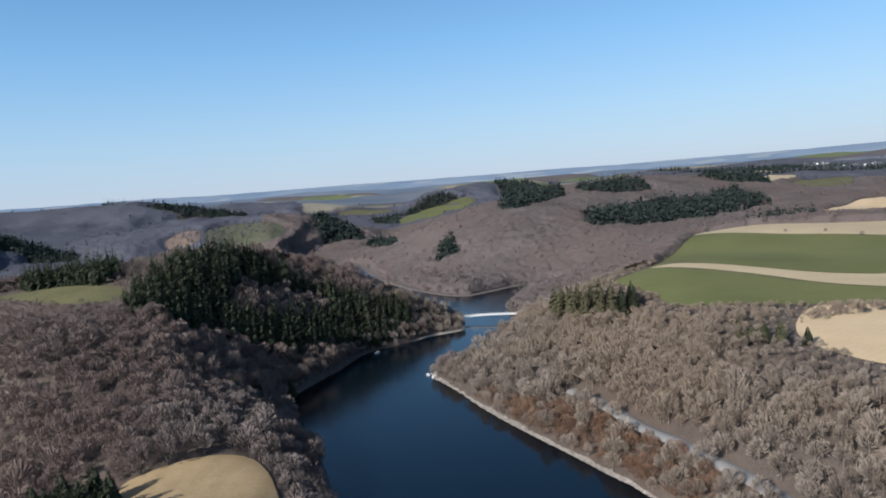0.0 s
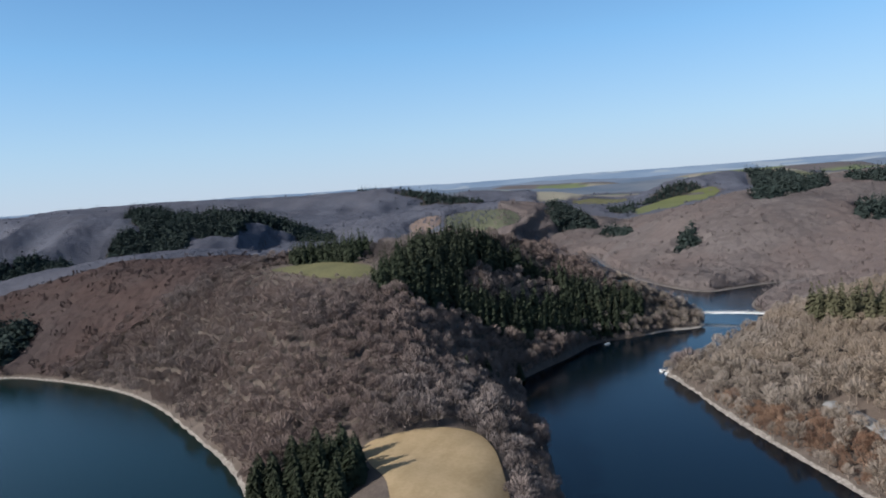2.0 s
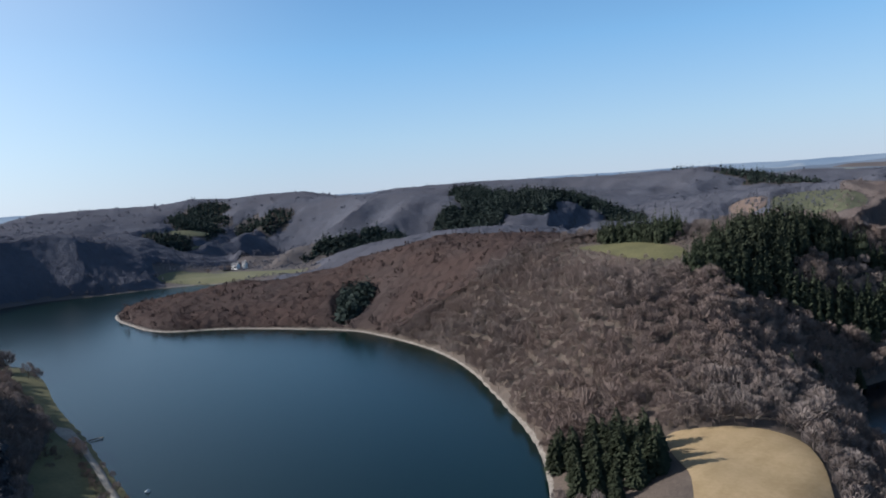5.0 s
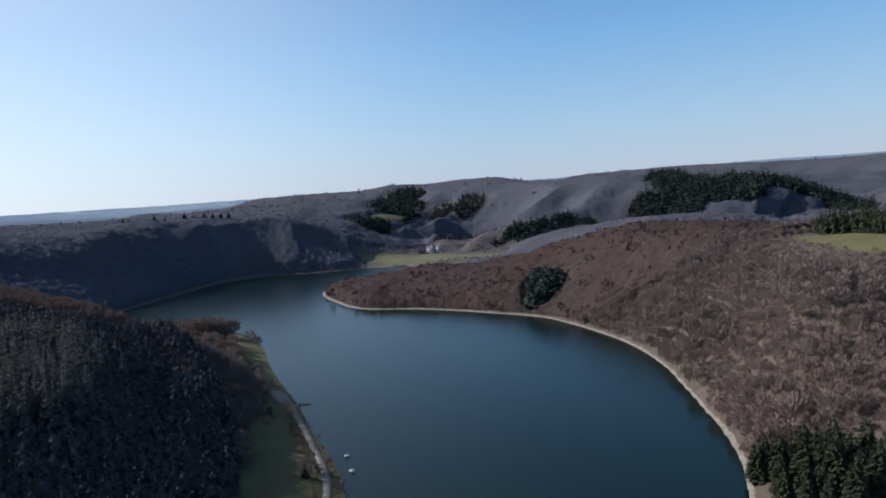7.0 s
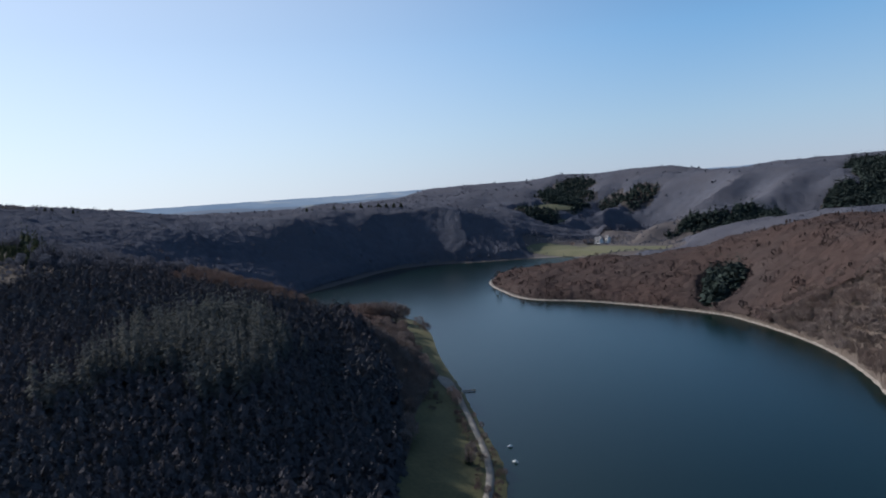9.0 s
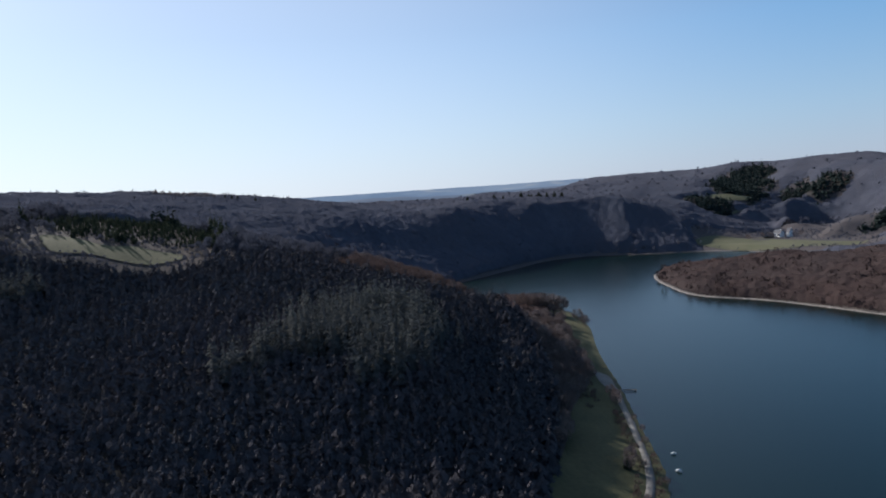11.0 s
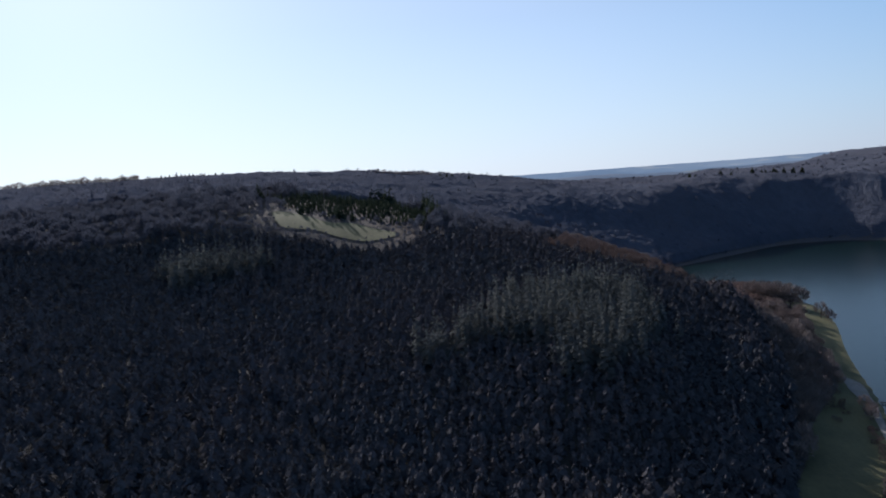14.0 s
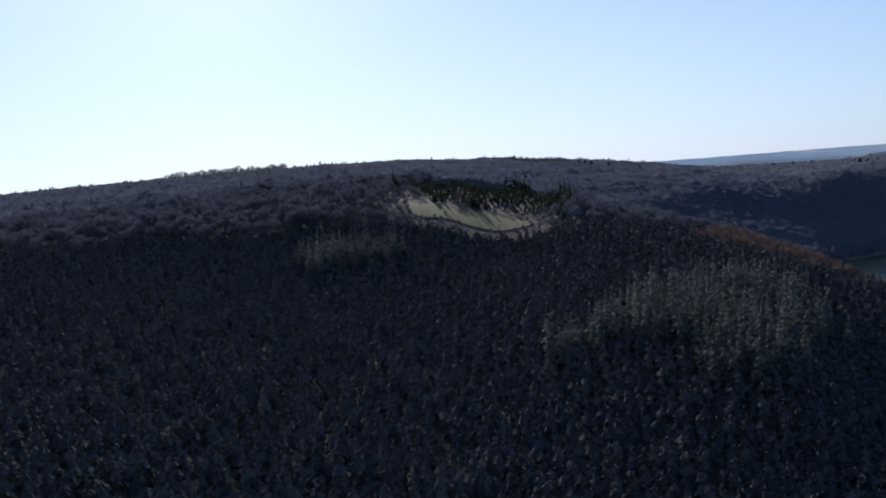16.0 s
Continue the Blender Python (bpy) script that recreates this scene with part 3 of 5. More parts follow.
# ---- ground and water ----
def ground():
    rings = np.r_[np.geomspace(22, 200, 40)[:-1], np.geomspace(200, 900, 220)[:-1], np.geomspace(900, 4850, 90)]
    a = np.radians(np.r_[np.arange(-155, 55, 0.5), np.arange(55, 205, 1.5)])
    steps = len(a)
    r = np.r_[0.0, rings]
    x = np.r_[0.0, np.outer(rings, np.sin(a)).ravel()]
    y = np.r_[0.0, np.outer(rings, np.cos(a)).ravel()]
    z, d = land(x, y, True)
    k = np.arange(steps)
    fan = [(0, 1 + i, 1 + (i + 1) % steps) for i in k]
    base = 1 + (np.arange(len(rings) - 1)[:, None] * steps)
    p, q = base + k[None], base + (k[None] + 1) % steps
    up = np.stack([p, p + steps, q + steps, q], -1).reshape(-1, 4)
    tris = np.r_[np.array(fan)[:, ::-1], np.c_[up[:, 0], up[:, 1], up[:, 2]], np.c_[up[:, 0], up[:, 2], up[:, 3]]]
    tris[len(fan):] = tris[len(fan):, ::-1]
    ob = mesh_object("ground", np.c_[x, y, z], tris[:, ::-1], GROUND)
    me = ob.data
    # distant plots of pasture, plough and wood on the plateaus
    tone = np.array([(0.085, 0.10, 0.05), (0.11, 0.11, 0.065), (0.17, 0.155, 0.12), (0.13, 0.115, 0.1), (0.03, 0.038, 0.034)])
    ids, on = plot_of(x, y, z)
    # brown litter fades to grey-lilac with distance: haze painted into the ground colour
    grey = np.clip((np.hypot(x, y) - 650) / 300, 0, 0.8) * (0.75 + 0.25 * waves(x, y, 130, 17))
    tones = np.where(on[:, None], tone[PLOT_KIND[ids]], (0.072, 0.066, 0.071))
    # dark needle litter under the conifers
    for zone in [SOUTH_SPRUCE, SPRUCE_HILL, SHORE_CLUMP, ROW_PINES] + STANDS + STANDS_WEST + STANDS_FAR:
        k = inside(spline(zone, 8.0), x, y)
        tones[k], grey[k], on[k] = (0.024, 0.021, 0.018), 0.9, False
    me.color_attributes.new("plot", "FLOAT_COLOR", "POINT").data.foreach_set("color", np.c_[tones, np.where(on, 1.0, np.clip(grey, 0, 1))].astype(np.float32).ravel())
    # the stony drawdown strip shows along the sunny shores
    stony = np.zeros(len(x))
    near = np.abs(d) < 14
    stony[near & (x < -90) & (y > 230) & (x > -830)] = 0.75
    stony[near & (x > 30) & (y < 470)] = 0.8
    stony[near & (x > 60) & (x < 108) & (y > 535) & (y < 580)] = 1.0
    stony[near & (y > 640) & (x < -820)] = 0.7
    stony[near & (x > 60) & (y > 640)] = 0.25
    me.color_attributes.new("stony", "FLOAT_COLOR", "POINT").data.foreach_set("color", np.repeat(stony[:, None], 4, 1).astype(np.float32).ravel())
    me.polygons.foreach_set("use_smooth", np.ones(len(me.polygons), bool))
    return tagged(ob, "leaf-littered hills round the reservoir with stony shores", "ground", kind="structure")


def drape(name, outline, material, label, category="field", lift=0.35, step=5.0, kind="structure"):
    """A sheet of open land that follows the ground inside a smooth outline."""
    line = spline(outline, 4.0)
    lo, hi = line.min(0), line.max(0)
    nx, ny = int((hi[0] - lo[0]) / step) + 2, int((hi[1] - lo[1]) / step) + 2
    gx, gy = np.meshgrid(np.linspace(lo[0], hi[0], nx), np.linspace(lo[1], hi[1], ny))
    x, y = gx.ravel(), gy.ravel()
    keep = inside(line, x, y)
    # pull outside points that border the sheet onto its edge
    index = np.arange(nx * ny).reshape(ny, nx)
    quads = np.stack([index[:-1, :-1], index[:-1, 1:], index[1:, 1:], index[1:, :-1]], -1).reshape(-1, 4)
    quads = quads[keep[quads].any(1)]
    used = np.unique(quads)
    for i in used[~keep[used]]:
        j = np.argmin((line[:, 0] - x[i]) ** 2 + (line[:, 1] - y[i]) ** 2)
        x[i], y[i] = line[j]
    back = np.full(nx * ny, -1)
    back[used] = np.arange(len(used))
    quads = back[quads]
    ob = mesh_object(name, np.c_[x[used], y[used], land(x[used], y[used]) + lift], quads, material)
    ob.data.polygons.foreach_set("use_smooth", np.ones(len(ob.data.polygons), bool))
    return tagged(ob, label, category, kind=kind)


def ribbon(name, line, width, material, label, lift=0.5, category="road"):
    """A strip along a line, level across its width, with a crowned middle and falling edges."""
    p = spline(line, 5.0, closed=False)
    t = np.gradient(p, axis=0)
    t /= np.linalg.norm(t, axis=1)[:, None]
    n = np.c_[-t[:, 1], t[:, 0]]
    h = np.max([land(*(p + n * o).T) for o in (-width / 2, 0, width / 2)], 0)
    h = np.convolve(np.pad(h, 4, mode="edge"), np.ones(9) / 9, "valid")
    cols = [(-width / 2 - 1.5, -1.2), (-width / 2, 0.0), (0, 0.06), (width / 2, 0.0), (width / 2 + 1.5, -1.2)]
    v = np.concatenate([np.c_[p + n * o, h + lift + dz] for o, dz in cols])
    m = len(p)
    quads = [(c * m + i, c * m + i + 1, (c + 1) * m + i + 1, (c + 1) * m + i) for c in range(len(cols) - 1) for i in range(m - 1)]
    ob = mesh_object(name, v, np.array(quads)[:, ::-1], material)
    return tagged(ob, label, category, kind="structure"), p, h + lift


ground()
lake = mesh_object("water", [(-1300, -50, 0), (420, -50, 0), (420, 1250, 0), (-1300, 1250, 0)], [(0, 1, 2, 3)], WATER)
tagged(lake, "calm dark blue-green reservoir water between wooded hills", "water", kind="structure")

drape("rough_grass", R_ALL, PASTURE, "rough grass verge between the plateau fields", lift=0.2, step=9.0)
drape("meadow", VALLEY_GREEN, GRASS, "green meadow in the distant valley", lift=1.0, step=20.0)
drape("meadow", VALLEY_FAR, PASTURE, "dull green meadow on the distant valley side", lift=1.0, step=20.0)
drape("meadow", HILL_PASTURE, FARM_GRASS, "small pale pasture below the dark hill stand", lift=0.6, step=8.0)
drape("hayfield", HAY_NECK, HAY, "mown straw-coloured hayfield on the wooded neck of land")
drape("meadow", GREEN_TOP, PASTURE, "small green meadow on the crest of the peninsula")
drape("wheat_field", R_GREEN_NEAR, GRASS, "bright green winter wheat above the wooded bank")
drape("wheat_field", R_GREEN_FAR, GRASS, "bright green winter wheat field on the plateau")
drape("fallow_strip", R_STRIP, FALLOW, "pale straw strip between two green fields", lift=0.45)
drape("fallow_strip", R_STRIP_FAR, FALLOW, "pale fallow strip along the far edge of the green field", lift=0.45)
drape("stubble_field", R_STUBBLE, STUBBLE, "pale sandy stubble field above the wooded slope")
drape("stubble_field", R_FAR_FIELD, STUBBLE, "pale stubble field on the far plateau")
drape("stubble_field", FAR_STUBBLE, FALLOW, "dull straw field among the far woods", lift=0.8, step=10.0)
drape("meadow", FAR_GREEN, PASTURE, "dull green pasture among the far woods", lift=0.8, step=10.0)
drape("meadow", MEADOW, DRY_PASTURE, "sunlit meadow in a clearing on the dark hillside", lift=0.5)
drape("meadow", FARM_FIELD, FARM_GRASS, "dull green meadow by the white farmhouse")
drape("meadow", FARM_PASTURE, FARM_GRASS, "pasture on the hillside behind the farm")
drape("clearing", CLEARING, BRUSH, "felled hillside with green young growth", "clearing")
drape("clearing", RED_CLEARING, RED_BRUSH, "felled hillside with reddish bracken", "clearing")
drape("meadow", BANK_GRASS, PASTURE, "grassy bank along the lake, half in shade")
ROAD = [(114, 330), (117, 318), (120, 304), (122, 283), (123, 269), (127, 249), (131, 224), (136, 205), (142, 170)]
ribbon("road", ROAD, 4.8, ASPHALT, "grey two-lane road cut into the wooded bank", 0.3)
TRACK = [(-400, 193), (-380, 190), (-362, 185), (-343, 178), (-320, 170), (-296, 161), (-270, 151), (-246, 139), (-222, 122), (-195, 98)]
ribbon("track", TRACK, 2.1, GRAVEL, "pale gravel track along the grassy lake bank", category="track")

drape("gravel_patch", [(-404, 192), (-396, 197), (-380, 193), (-366, 187), (-366, 183), (-376, 183), (-390, 187)], GRAVEL, "bare pale gravel turning place on the lake bank", "track", 0.7, 2.0)
# ---- woods ----
def rod(a, b, ra, rb, sides=3):
    """A tapered limb from a to b."""
    a, b = np.array(a, float), np.array(b, float)
    w = (b - a) / np.linalg.norm(b - a)
    u = np.cross(w, (0.3, 0.9, 0.2))
    u /= np.linalg.norm(u)
    v = np.cross(w, u)
    k = np.arange(sides) * 2 * math.pi / sides
    ring = np.outer(np.cos(k), u) + np.outer(np.sin(k), v)
    verts = np.r_[a + ring * ra, b + ring * rb]
    tris = []
    for i in range(sides):
        j = (i + 1) % sides
        tris += [(i, j, sides + j), (i, sides + j, sides + i)]
    return verts, np.array(tris)


def join(pieces):
    v, f, n = [], [], 0
    for a, b in pieces:
        v.append(a)
        f.append(b + n)
        n += len(a)
    return np.concatenate(v), np.concatenate(f)


def sprays(rs, count, base, spread, size, width):
    """Fans of fine twigs that rise from the fork of a crown and widen towards its rounded outside."""
    d = rs.normal(size=(count, 3))
    d[:, 2] = np.abs(d[:, 2]) * 1.1 - 0.35
    d /= np.linalg.norm(d, axis=1)[:, None]
    tip = np.array(base) + d * np.array(spread) * rs.uniform(0.72, 1.06, (count, 1))
    fork = np.array(base) - (0, 0, spread[2] * 0.75)
    way = tip - fork + rs.normal(size=(count, 3)) * spread[2] * 0.18
    way /= np.linalg.norm(way, axis=1)[:, None]
    side = np.cross(way, rs.normal(size=(count, 3)))
    side /= np.linalg.norm(side, axis=1)[:, None]
    ln, wd = size * rs.uniform(0.6, 1.3, (count, 1)), width * rs.uniform(0.6, 1.4, (count, 1))
    v = np.stack([tip - way * ln, tip + side * wd, tip - side * wd + way * ln * 0.12], 1).reshape(-1, 3)
    return v, np.arange(count * 3).reshape(-1, 3)


def bare_tree(seed, twigs, limbs=4, h=10.0, width=0.16, size=0.16):
    """Leafless broadleaf tree, h metres high: trunk, limbs and fans of twigs. Returns wood and crown."""
    rs = np.random.RandomState(seed)
    fork = h * rs.uniform(0.22, 0.34)
    wood = [rod((0, 0, -0.8), (0, 0, fork if limbs > 1 else h * 0.6), 0.02 * h, 0.012 * h)]
    for i in range(limbs if limbs > 1 else 0):
        a = i * 2 * math.pi / limbs + rs.uniform(-0.5, 0.5)
        wood.append(rod((0, 0, fork * rs.uniform(0.75, 1.0)), (math.cos(a) * h * 0.25, math.sin(a) * h * 0.25, h * rs.uniform(0.62, 0.85)), 0.011 * h, 0.003 * h))
    wide = h * rs.uniform(0.34, 0.42)
    crown = sprays(rs, twigs, (0, 0, h * 0.56), (wide, wide, h * 0.42), h * size, width)
    return join(wood), crown


def needle_tree(seed, count, h=20.0, spread=0.2, foot=0.08, droop=0.35, width=0.3, power=0.8):
    """Conifer, h metres high: trunk and many drooping boughs, longest near the foot."""
    rs = np.random.RandomState(seed)
    wood = rod((0, 0, -1.0), (0, 0, h * 0.92), 0.012 * h, 0.003 * h)
    s = 1 - np.sqrt(rs.uniform(0, 1, count)) * 0.97
    a = np.arange(count) * 2.39996 + rs.uniform(-0.3, 0.3, count)
    reach = h * spread * (1 - s) ** power * rs.uniform(0.55, 1.3, count) + 0.02 * h
    z = h * (foot + (1 - foot) * s)
    out = np.c_[np.cos(a), np.sin(a), np.zeros(count)]
    side = np.c_[-np.sin(a), np.cos(a), rs.uniform(-0.5, 0.5, count)]
    tip = out * reach[:, None] + np.c_[np.zeros((count, 2)), z - droop * reach]
    root = out * (reach * 0.12)[:, None] + np.c_[np.zeros((count, 2)), z + 0.15 * reach]
    w = (width * reach * rs.uniform(0.7, 1.3, count))[:, None]
    v = np.stack([root, tip * (0.75, 0.75, 1) + (0, 0, 0.05 * h) * rs.rand(count, 1) + side * w, tip, tip * (0.75, 0.75, 1) - side * w], 1).reshape(-1, 3)
    f = np.arange(count)[:, None, None] * 4 + np.array([(0, 1, 2), (0, 2, 3)])[None]
    top = np.array([(0.03 * h, 0, h * 0.93), (-0.02 * h, 0.025 * h, h * 0.93), (-0.02 * h, -0.025 * h, h * 0.93), (0, 0, h)])
    return wood, join([(v, f.reshape(-1, 3)), (top, np.array([(0, 1, 3), (1, 2, 3), (2, 0, 3)]))])


def plant(name, kinds, at, scale, tone, material, label, category, seed, stretch=0.15):
    """Many trees of a wood in one mesh: each takes one of the kinds, a turn, a size and a tone."""
    rs = np.random.RandomState(seed)
    pick = rs.randint(0, len(kinds), len(at))
    vs, fs, ts, n = [], [], [], 0
    for i, (v, f) in enumerate(kinds):
        w = np.where(pick == i)[0]
        if not len(w):
            continue
        a = rs.uniform(0, 6.283, len(w))
        c, s = np.cos(a), np.sin(a)
        k = scale[w]
        tall = k * rs.uniform(1 - stretch, 1 + stretch, len(w))
        x = (v[None, :, 0] * c[:, None] - v[None, :, 1] * s[:, None]) * k[:, None] + at[w, 0, None]
        y = (v[None, :, 0] * s[:, None] + v[None, :, 1] * c[:, None]) * k[:, None] + at[w, 1, None]
        z = v[None, :, 2] * tall[:, None] + at[w, 2, None]
        vs.append(np.stack([x, y, z], -1).reshape(-1, 3))
        fs.append((f[None] + (np.arange(len(w)) * len(v))[:, None, None] + n).reshape(-1, 3))
        ts.append(np.repeat(tone[w], len(v)))
        n += len(w) * len(v)
    if not vs:
        return None
    ob = mesh_object(name, np.concatenate(vs), np.concatenate(fs), material, np.concatenate(ts))
    ob.data.polygons.foreach_set("use_smooth", np.ones(len(ob.data.polygons), bool))
    return tagged(ob, label, category, kind="stuff")


def sow(lo, hi, gap, seed):
    """Uneven points over a rectangle, about gap metres apart."""
    rs = np.random.RandomState(seed)
    nx, ny = int((hi[0] - lo[0]) / gap), int((hi[1] - lo[1]) / gap)
    gx, gy = np.meshgrid(np.arange(nx), np.arange(ny))
    p = np.stack([gx + 0.5 * (gy % 2), gy], -1).reshape(-1, 2) + rs.uniform(-0.42, 0.42, (nx * ny, 2))
    return p * gap + np.array(lo)


def within(x, y, zones):
    m = np.zeros(x.shape, bool)
    for zone in zones:
        line = spline(zone, 8.0)
        lo, hi = line.min(0), line.max(0)
        k = np.where((x > lo[0]) & (x < hi[0]) & (y > lo[1]) & (y < hi[1]))[0]
        m[k] = inside(line, x[k], y[k])
    return m


OPEN = [HAY_NECK, GREEN_TOP, R_GREEN_NEAR, R_STRIP, R_GREEN_FAR, R_STRIP_FAR, R_STUBBLE, R_FAR_FIELD, MEADOW, FARM_FIELD, FARM_PASTURE, BANK_GRASS, R_ALL, FAR_STUBBLE, FAR_GREEN, VALLEY_GREEN, VALLEY_FAR, HILL_PASTURE]
road_line, track_line = spline(ROAD, 8.0, False), spline(TRACK, 8.0, False)


def wood_points(near, far, gap, seed):
    """Where trees stand between two distances from the middle of the map, on land and clear of fields and roads; with the land they stand on."""
    p = sow((-far, -min(far, 1400)), (far, far), gap, seed)
    r = np.hypot(p[:, 0], p[:, 1])
    heading = np.degrees(np.arctan2(-p[:, 0], p[:, 1]))
    p = p[(r >= near) & (r < far) & (heading > -50) & (heading < 150)]
    p = p[~within(p[:, 0], p[:, 1], OPEN)]
    z, d = land(p[:, 0], p[:, 1], True)
    k = d > 1.5
    p, z = p[k], z[k]
    if near < 600:
        k = (far_from(road_line, p[:, 0], p[:, 1], False) > 3.2) & (far_from(track_line, p[:, 0], p[:, 1], False) > 5)
        p, z = p[k], z[k]
    if far > 1600:
        ids, used = plot_of(p[:, 0], p[:, 1], z)
        p, z = p[~used | (PLOT_KIND[ids] == 4)], z[~used | (PLOT_KIND[ids] == 4)]
    return np.c_[p, z]


def stands(x, y):
    """Whether conifers stand there; the edges of the stands are ragged."""
    return within(x + 14 * waves(x, y, 70, 41) + 5 * waves(x, y, 22, 42), y + 14 * waves(x, y, 70, 43) + 5 * waves(x, y, 22, 44), STANDS + STANDS_WEST + STANDS_FAR + [MEADOW_EDGE]) | within(x, y, [SPRUCE_HILL, ROW_PINES, SHORE_CLUMP, SOUTH_SPRUCE])


LOW_EDGE = [spline(f, 12.0) for f in (GREEN_TOP, R_GREEN_NEAR, R_STUBBLE, R_GREEN_FAR, R_STRIP, MEADOW)]


def edge_growth(p):
    """Scrub grows lower at the edges of fields."""
    d = np.min([far_from(f, p[:, 0], p[:, 1]) for f in LOW_EDGE], 0)
    return np.clip(0.3 + d / 55.0, 0.3, 1.0)


bare_near = [join(bare_tree(s, 230, 0, 10.0, 0.17, 0.22)) for s in range(9)]
bare_mid = [bare_tree(s, 14, 0, 10.0, 0.7, 0.36)[1] for s in range(10, 17)]
spruce_near = [join(needle_tree(s, 48, 20.0, 0.165, 0.1, 0.8, 0.5)) for s in range(6)]
young_near = [needle_tree(s, 26, 20.0, 0.25, 0.04, 0.8, 0.7, 0.75)[1] for s in range(20, 27)]
larch_near = [join(needle_tree(s, 60, 20.0, 0.17, 0.06, 0.35, 0.5, 0.85)) for s in range(30, 36)]
spruce_mid = [needle_tree(s, 16, 20.0, 0.25, 0.06, 0.6, 0.95)[1] for s in range(5, 9)]
bare_far = [bare_tree(s, 9, 0, 10.0, 1.2, 0.4)[1] for s in range(5)]


HILL_FOOT = np.array([(-120, -60), (-185, 20), (-212, 76), (-250, 102), (-296, 124), (-345, 142), (-400, 156), (-445, 164)], float)


def crowns(x, y, gap, seed):
    """How high crowns about gap metres apart bulge at points, 0 to 1, and a number from 0 to 1 for the crown."""
    table = np.random.RandomState(seed).rand(4, 4096)
    i, j = np.floor(x / gap).astype(int), np.floor(y / gap).astype(int)
    high, which = np.zeros(x.shape), np.zeros(x.shape)
    for di in (-1, 0, 1):
        for dj in (-1, 0, 1):
            k = ((i + di) * 73 + (j + dj) * 1789) % 4096
            cx, cy = (i + di + table[0][k]) * gap, (j + dj + table[1][k]) * gap
            r = gap * (0.6 + 0.45 * table[2][k])
            h = (0.5 + 0.5 * table[2][k]) * (1 - ((x - cx) ** 2 + (y - cy) ** 2) / r ** 2)
            which = np.where(h > high, table[3][k], which)
            high = np.maximum(high, h)
    return high, which


def canopy(near, far, steps, turn, share):
    """The closed roof of the bare woods: crown beside crown over the ground, open where fields and conifers are."""
    rings = np.geomspace(near, far, steps)
    a = np.radians(np.arange(-50, 150, turn))
    x, y = np.outer(rings, -np.sin(a)).ravel(), np.outer(rings, np.cos(a)).ravel()
    r = np.repeat(rings, len(a))
    z, d = land(x, y, True)
    used = plot_of(x, y, z)[1] if far > 1650 else False
    wood = (d > 3) & np.logical_not(used) & ~within(x, y, OPEN + [CLEARING, RED_CLEARING, FARM_VALLEY, SOUTH_SPRUCE, RED_RIM, CLUMP, BRACKEN]) & ~stands(x, y)
    grid = wood.reshape(len(rings), len(a))
    inner = [grid]
    for i in range(3):
        inner.append(inner[-1].copy())
        for shift, axis in ((1, 0), (-1, 0), (1, 1), (-1, 1)):
            inner[-1] &= np.roll(inner[-2], shift, axis)
    full = (0.3 * inner[1] + 0.3 * inner[2] + 0.4 * inner[3]).ravel()
    high, which = crowns(x, y, 6.5, 71)
    broad, second = crowns(x, y, 11.0, 72)
    bulge = np.where(r < 1300, high, broad)
    tall = share * (3.6 + 2.7 * bulge + 0.9 * second) * (1 + 0.2 * waves(x, y, 70, 12))
    tall *= np.where((x < -540) & (y > 540) & (x > -1000), 0.75, 1.0)
    tone = np.clip(0.5 + 0.5 * (which - 0.5) + 0.25 * waves(x, y, 110, 21), 0.02, 1)
    pos = np.c_[x, y, z + 0.15 + full * tall]
    n = len(a)
    k = (np.arange(len(rings) - 1)[:, None] * n + np.arange(n - 1)[None]).ravel()
    quads = np.c_[k, k + 1, k + n + 1, k + n]
    quads = quads[wood[quads].all(1)]
    cx, cy = x[quads].mean(1), y[quads].mean(1)
    # woods far off, west and south get the twigs with haze painted in
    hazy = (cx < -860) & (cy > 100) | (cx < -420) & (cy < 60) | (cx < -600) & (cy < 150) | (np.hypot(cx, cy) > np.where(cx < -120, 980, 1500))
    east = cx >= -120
    for pick, mat, tone_words in ((hazy, HAZED_TWIGS, "leafless woodland tinted blue-grey for haze "), (~hazy & ~east, GREY_TWIGS, "leafless lilac-grey woodland "), (~hazy & east, PALE_TWIGS, "leafless pale brown woodland ")):
        q = quads[pick]
        if not len(q):
            continue
        u = np.unique(q)
        back = np.zeros(len(x), int)
        back[u] = np.arange(len(u))
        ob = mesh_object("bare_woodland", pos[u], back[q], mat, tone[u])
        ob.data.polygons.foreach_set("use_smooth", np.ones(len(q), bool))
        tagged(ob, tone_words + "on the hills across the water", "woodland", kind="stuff")


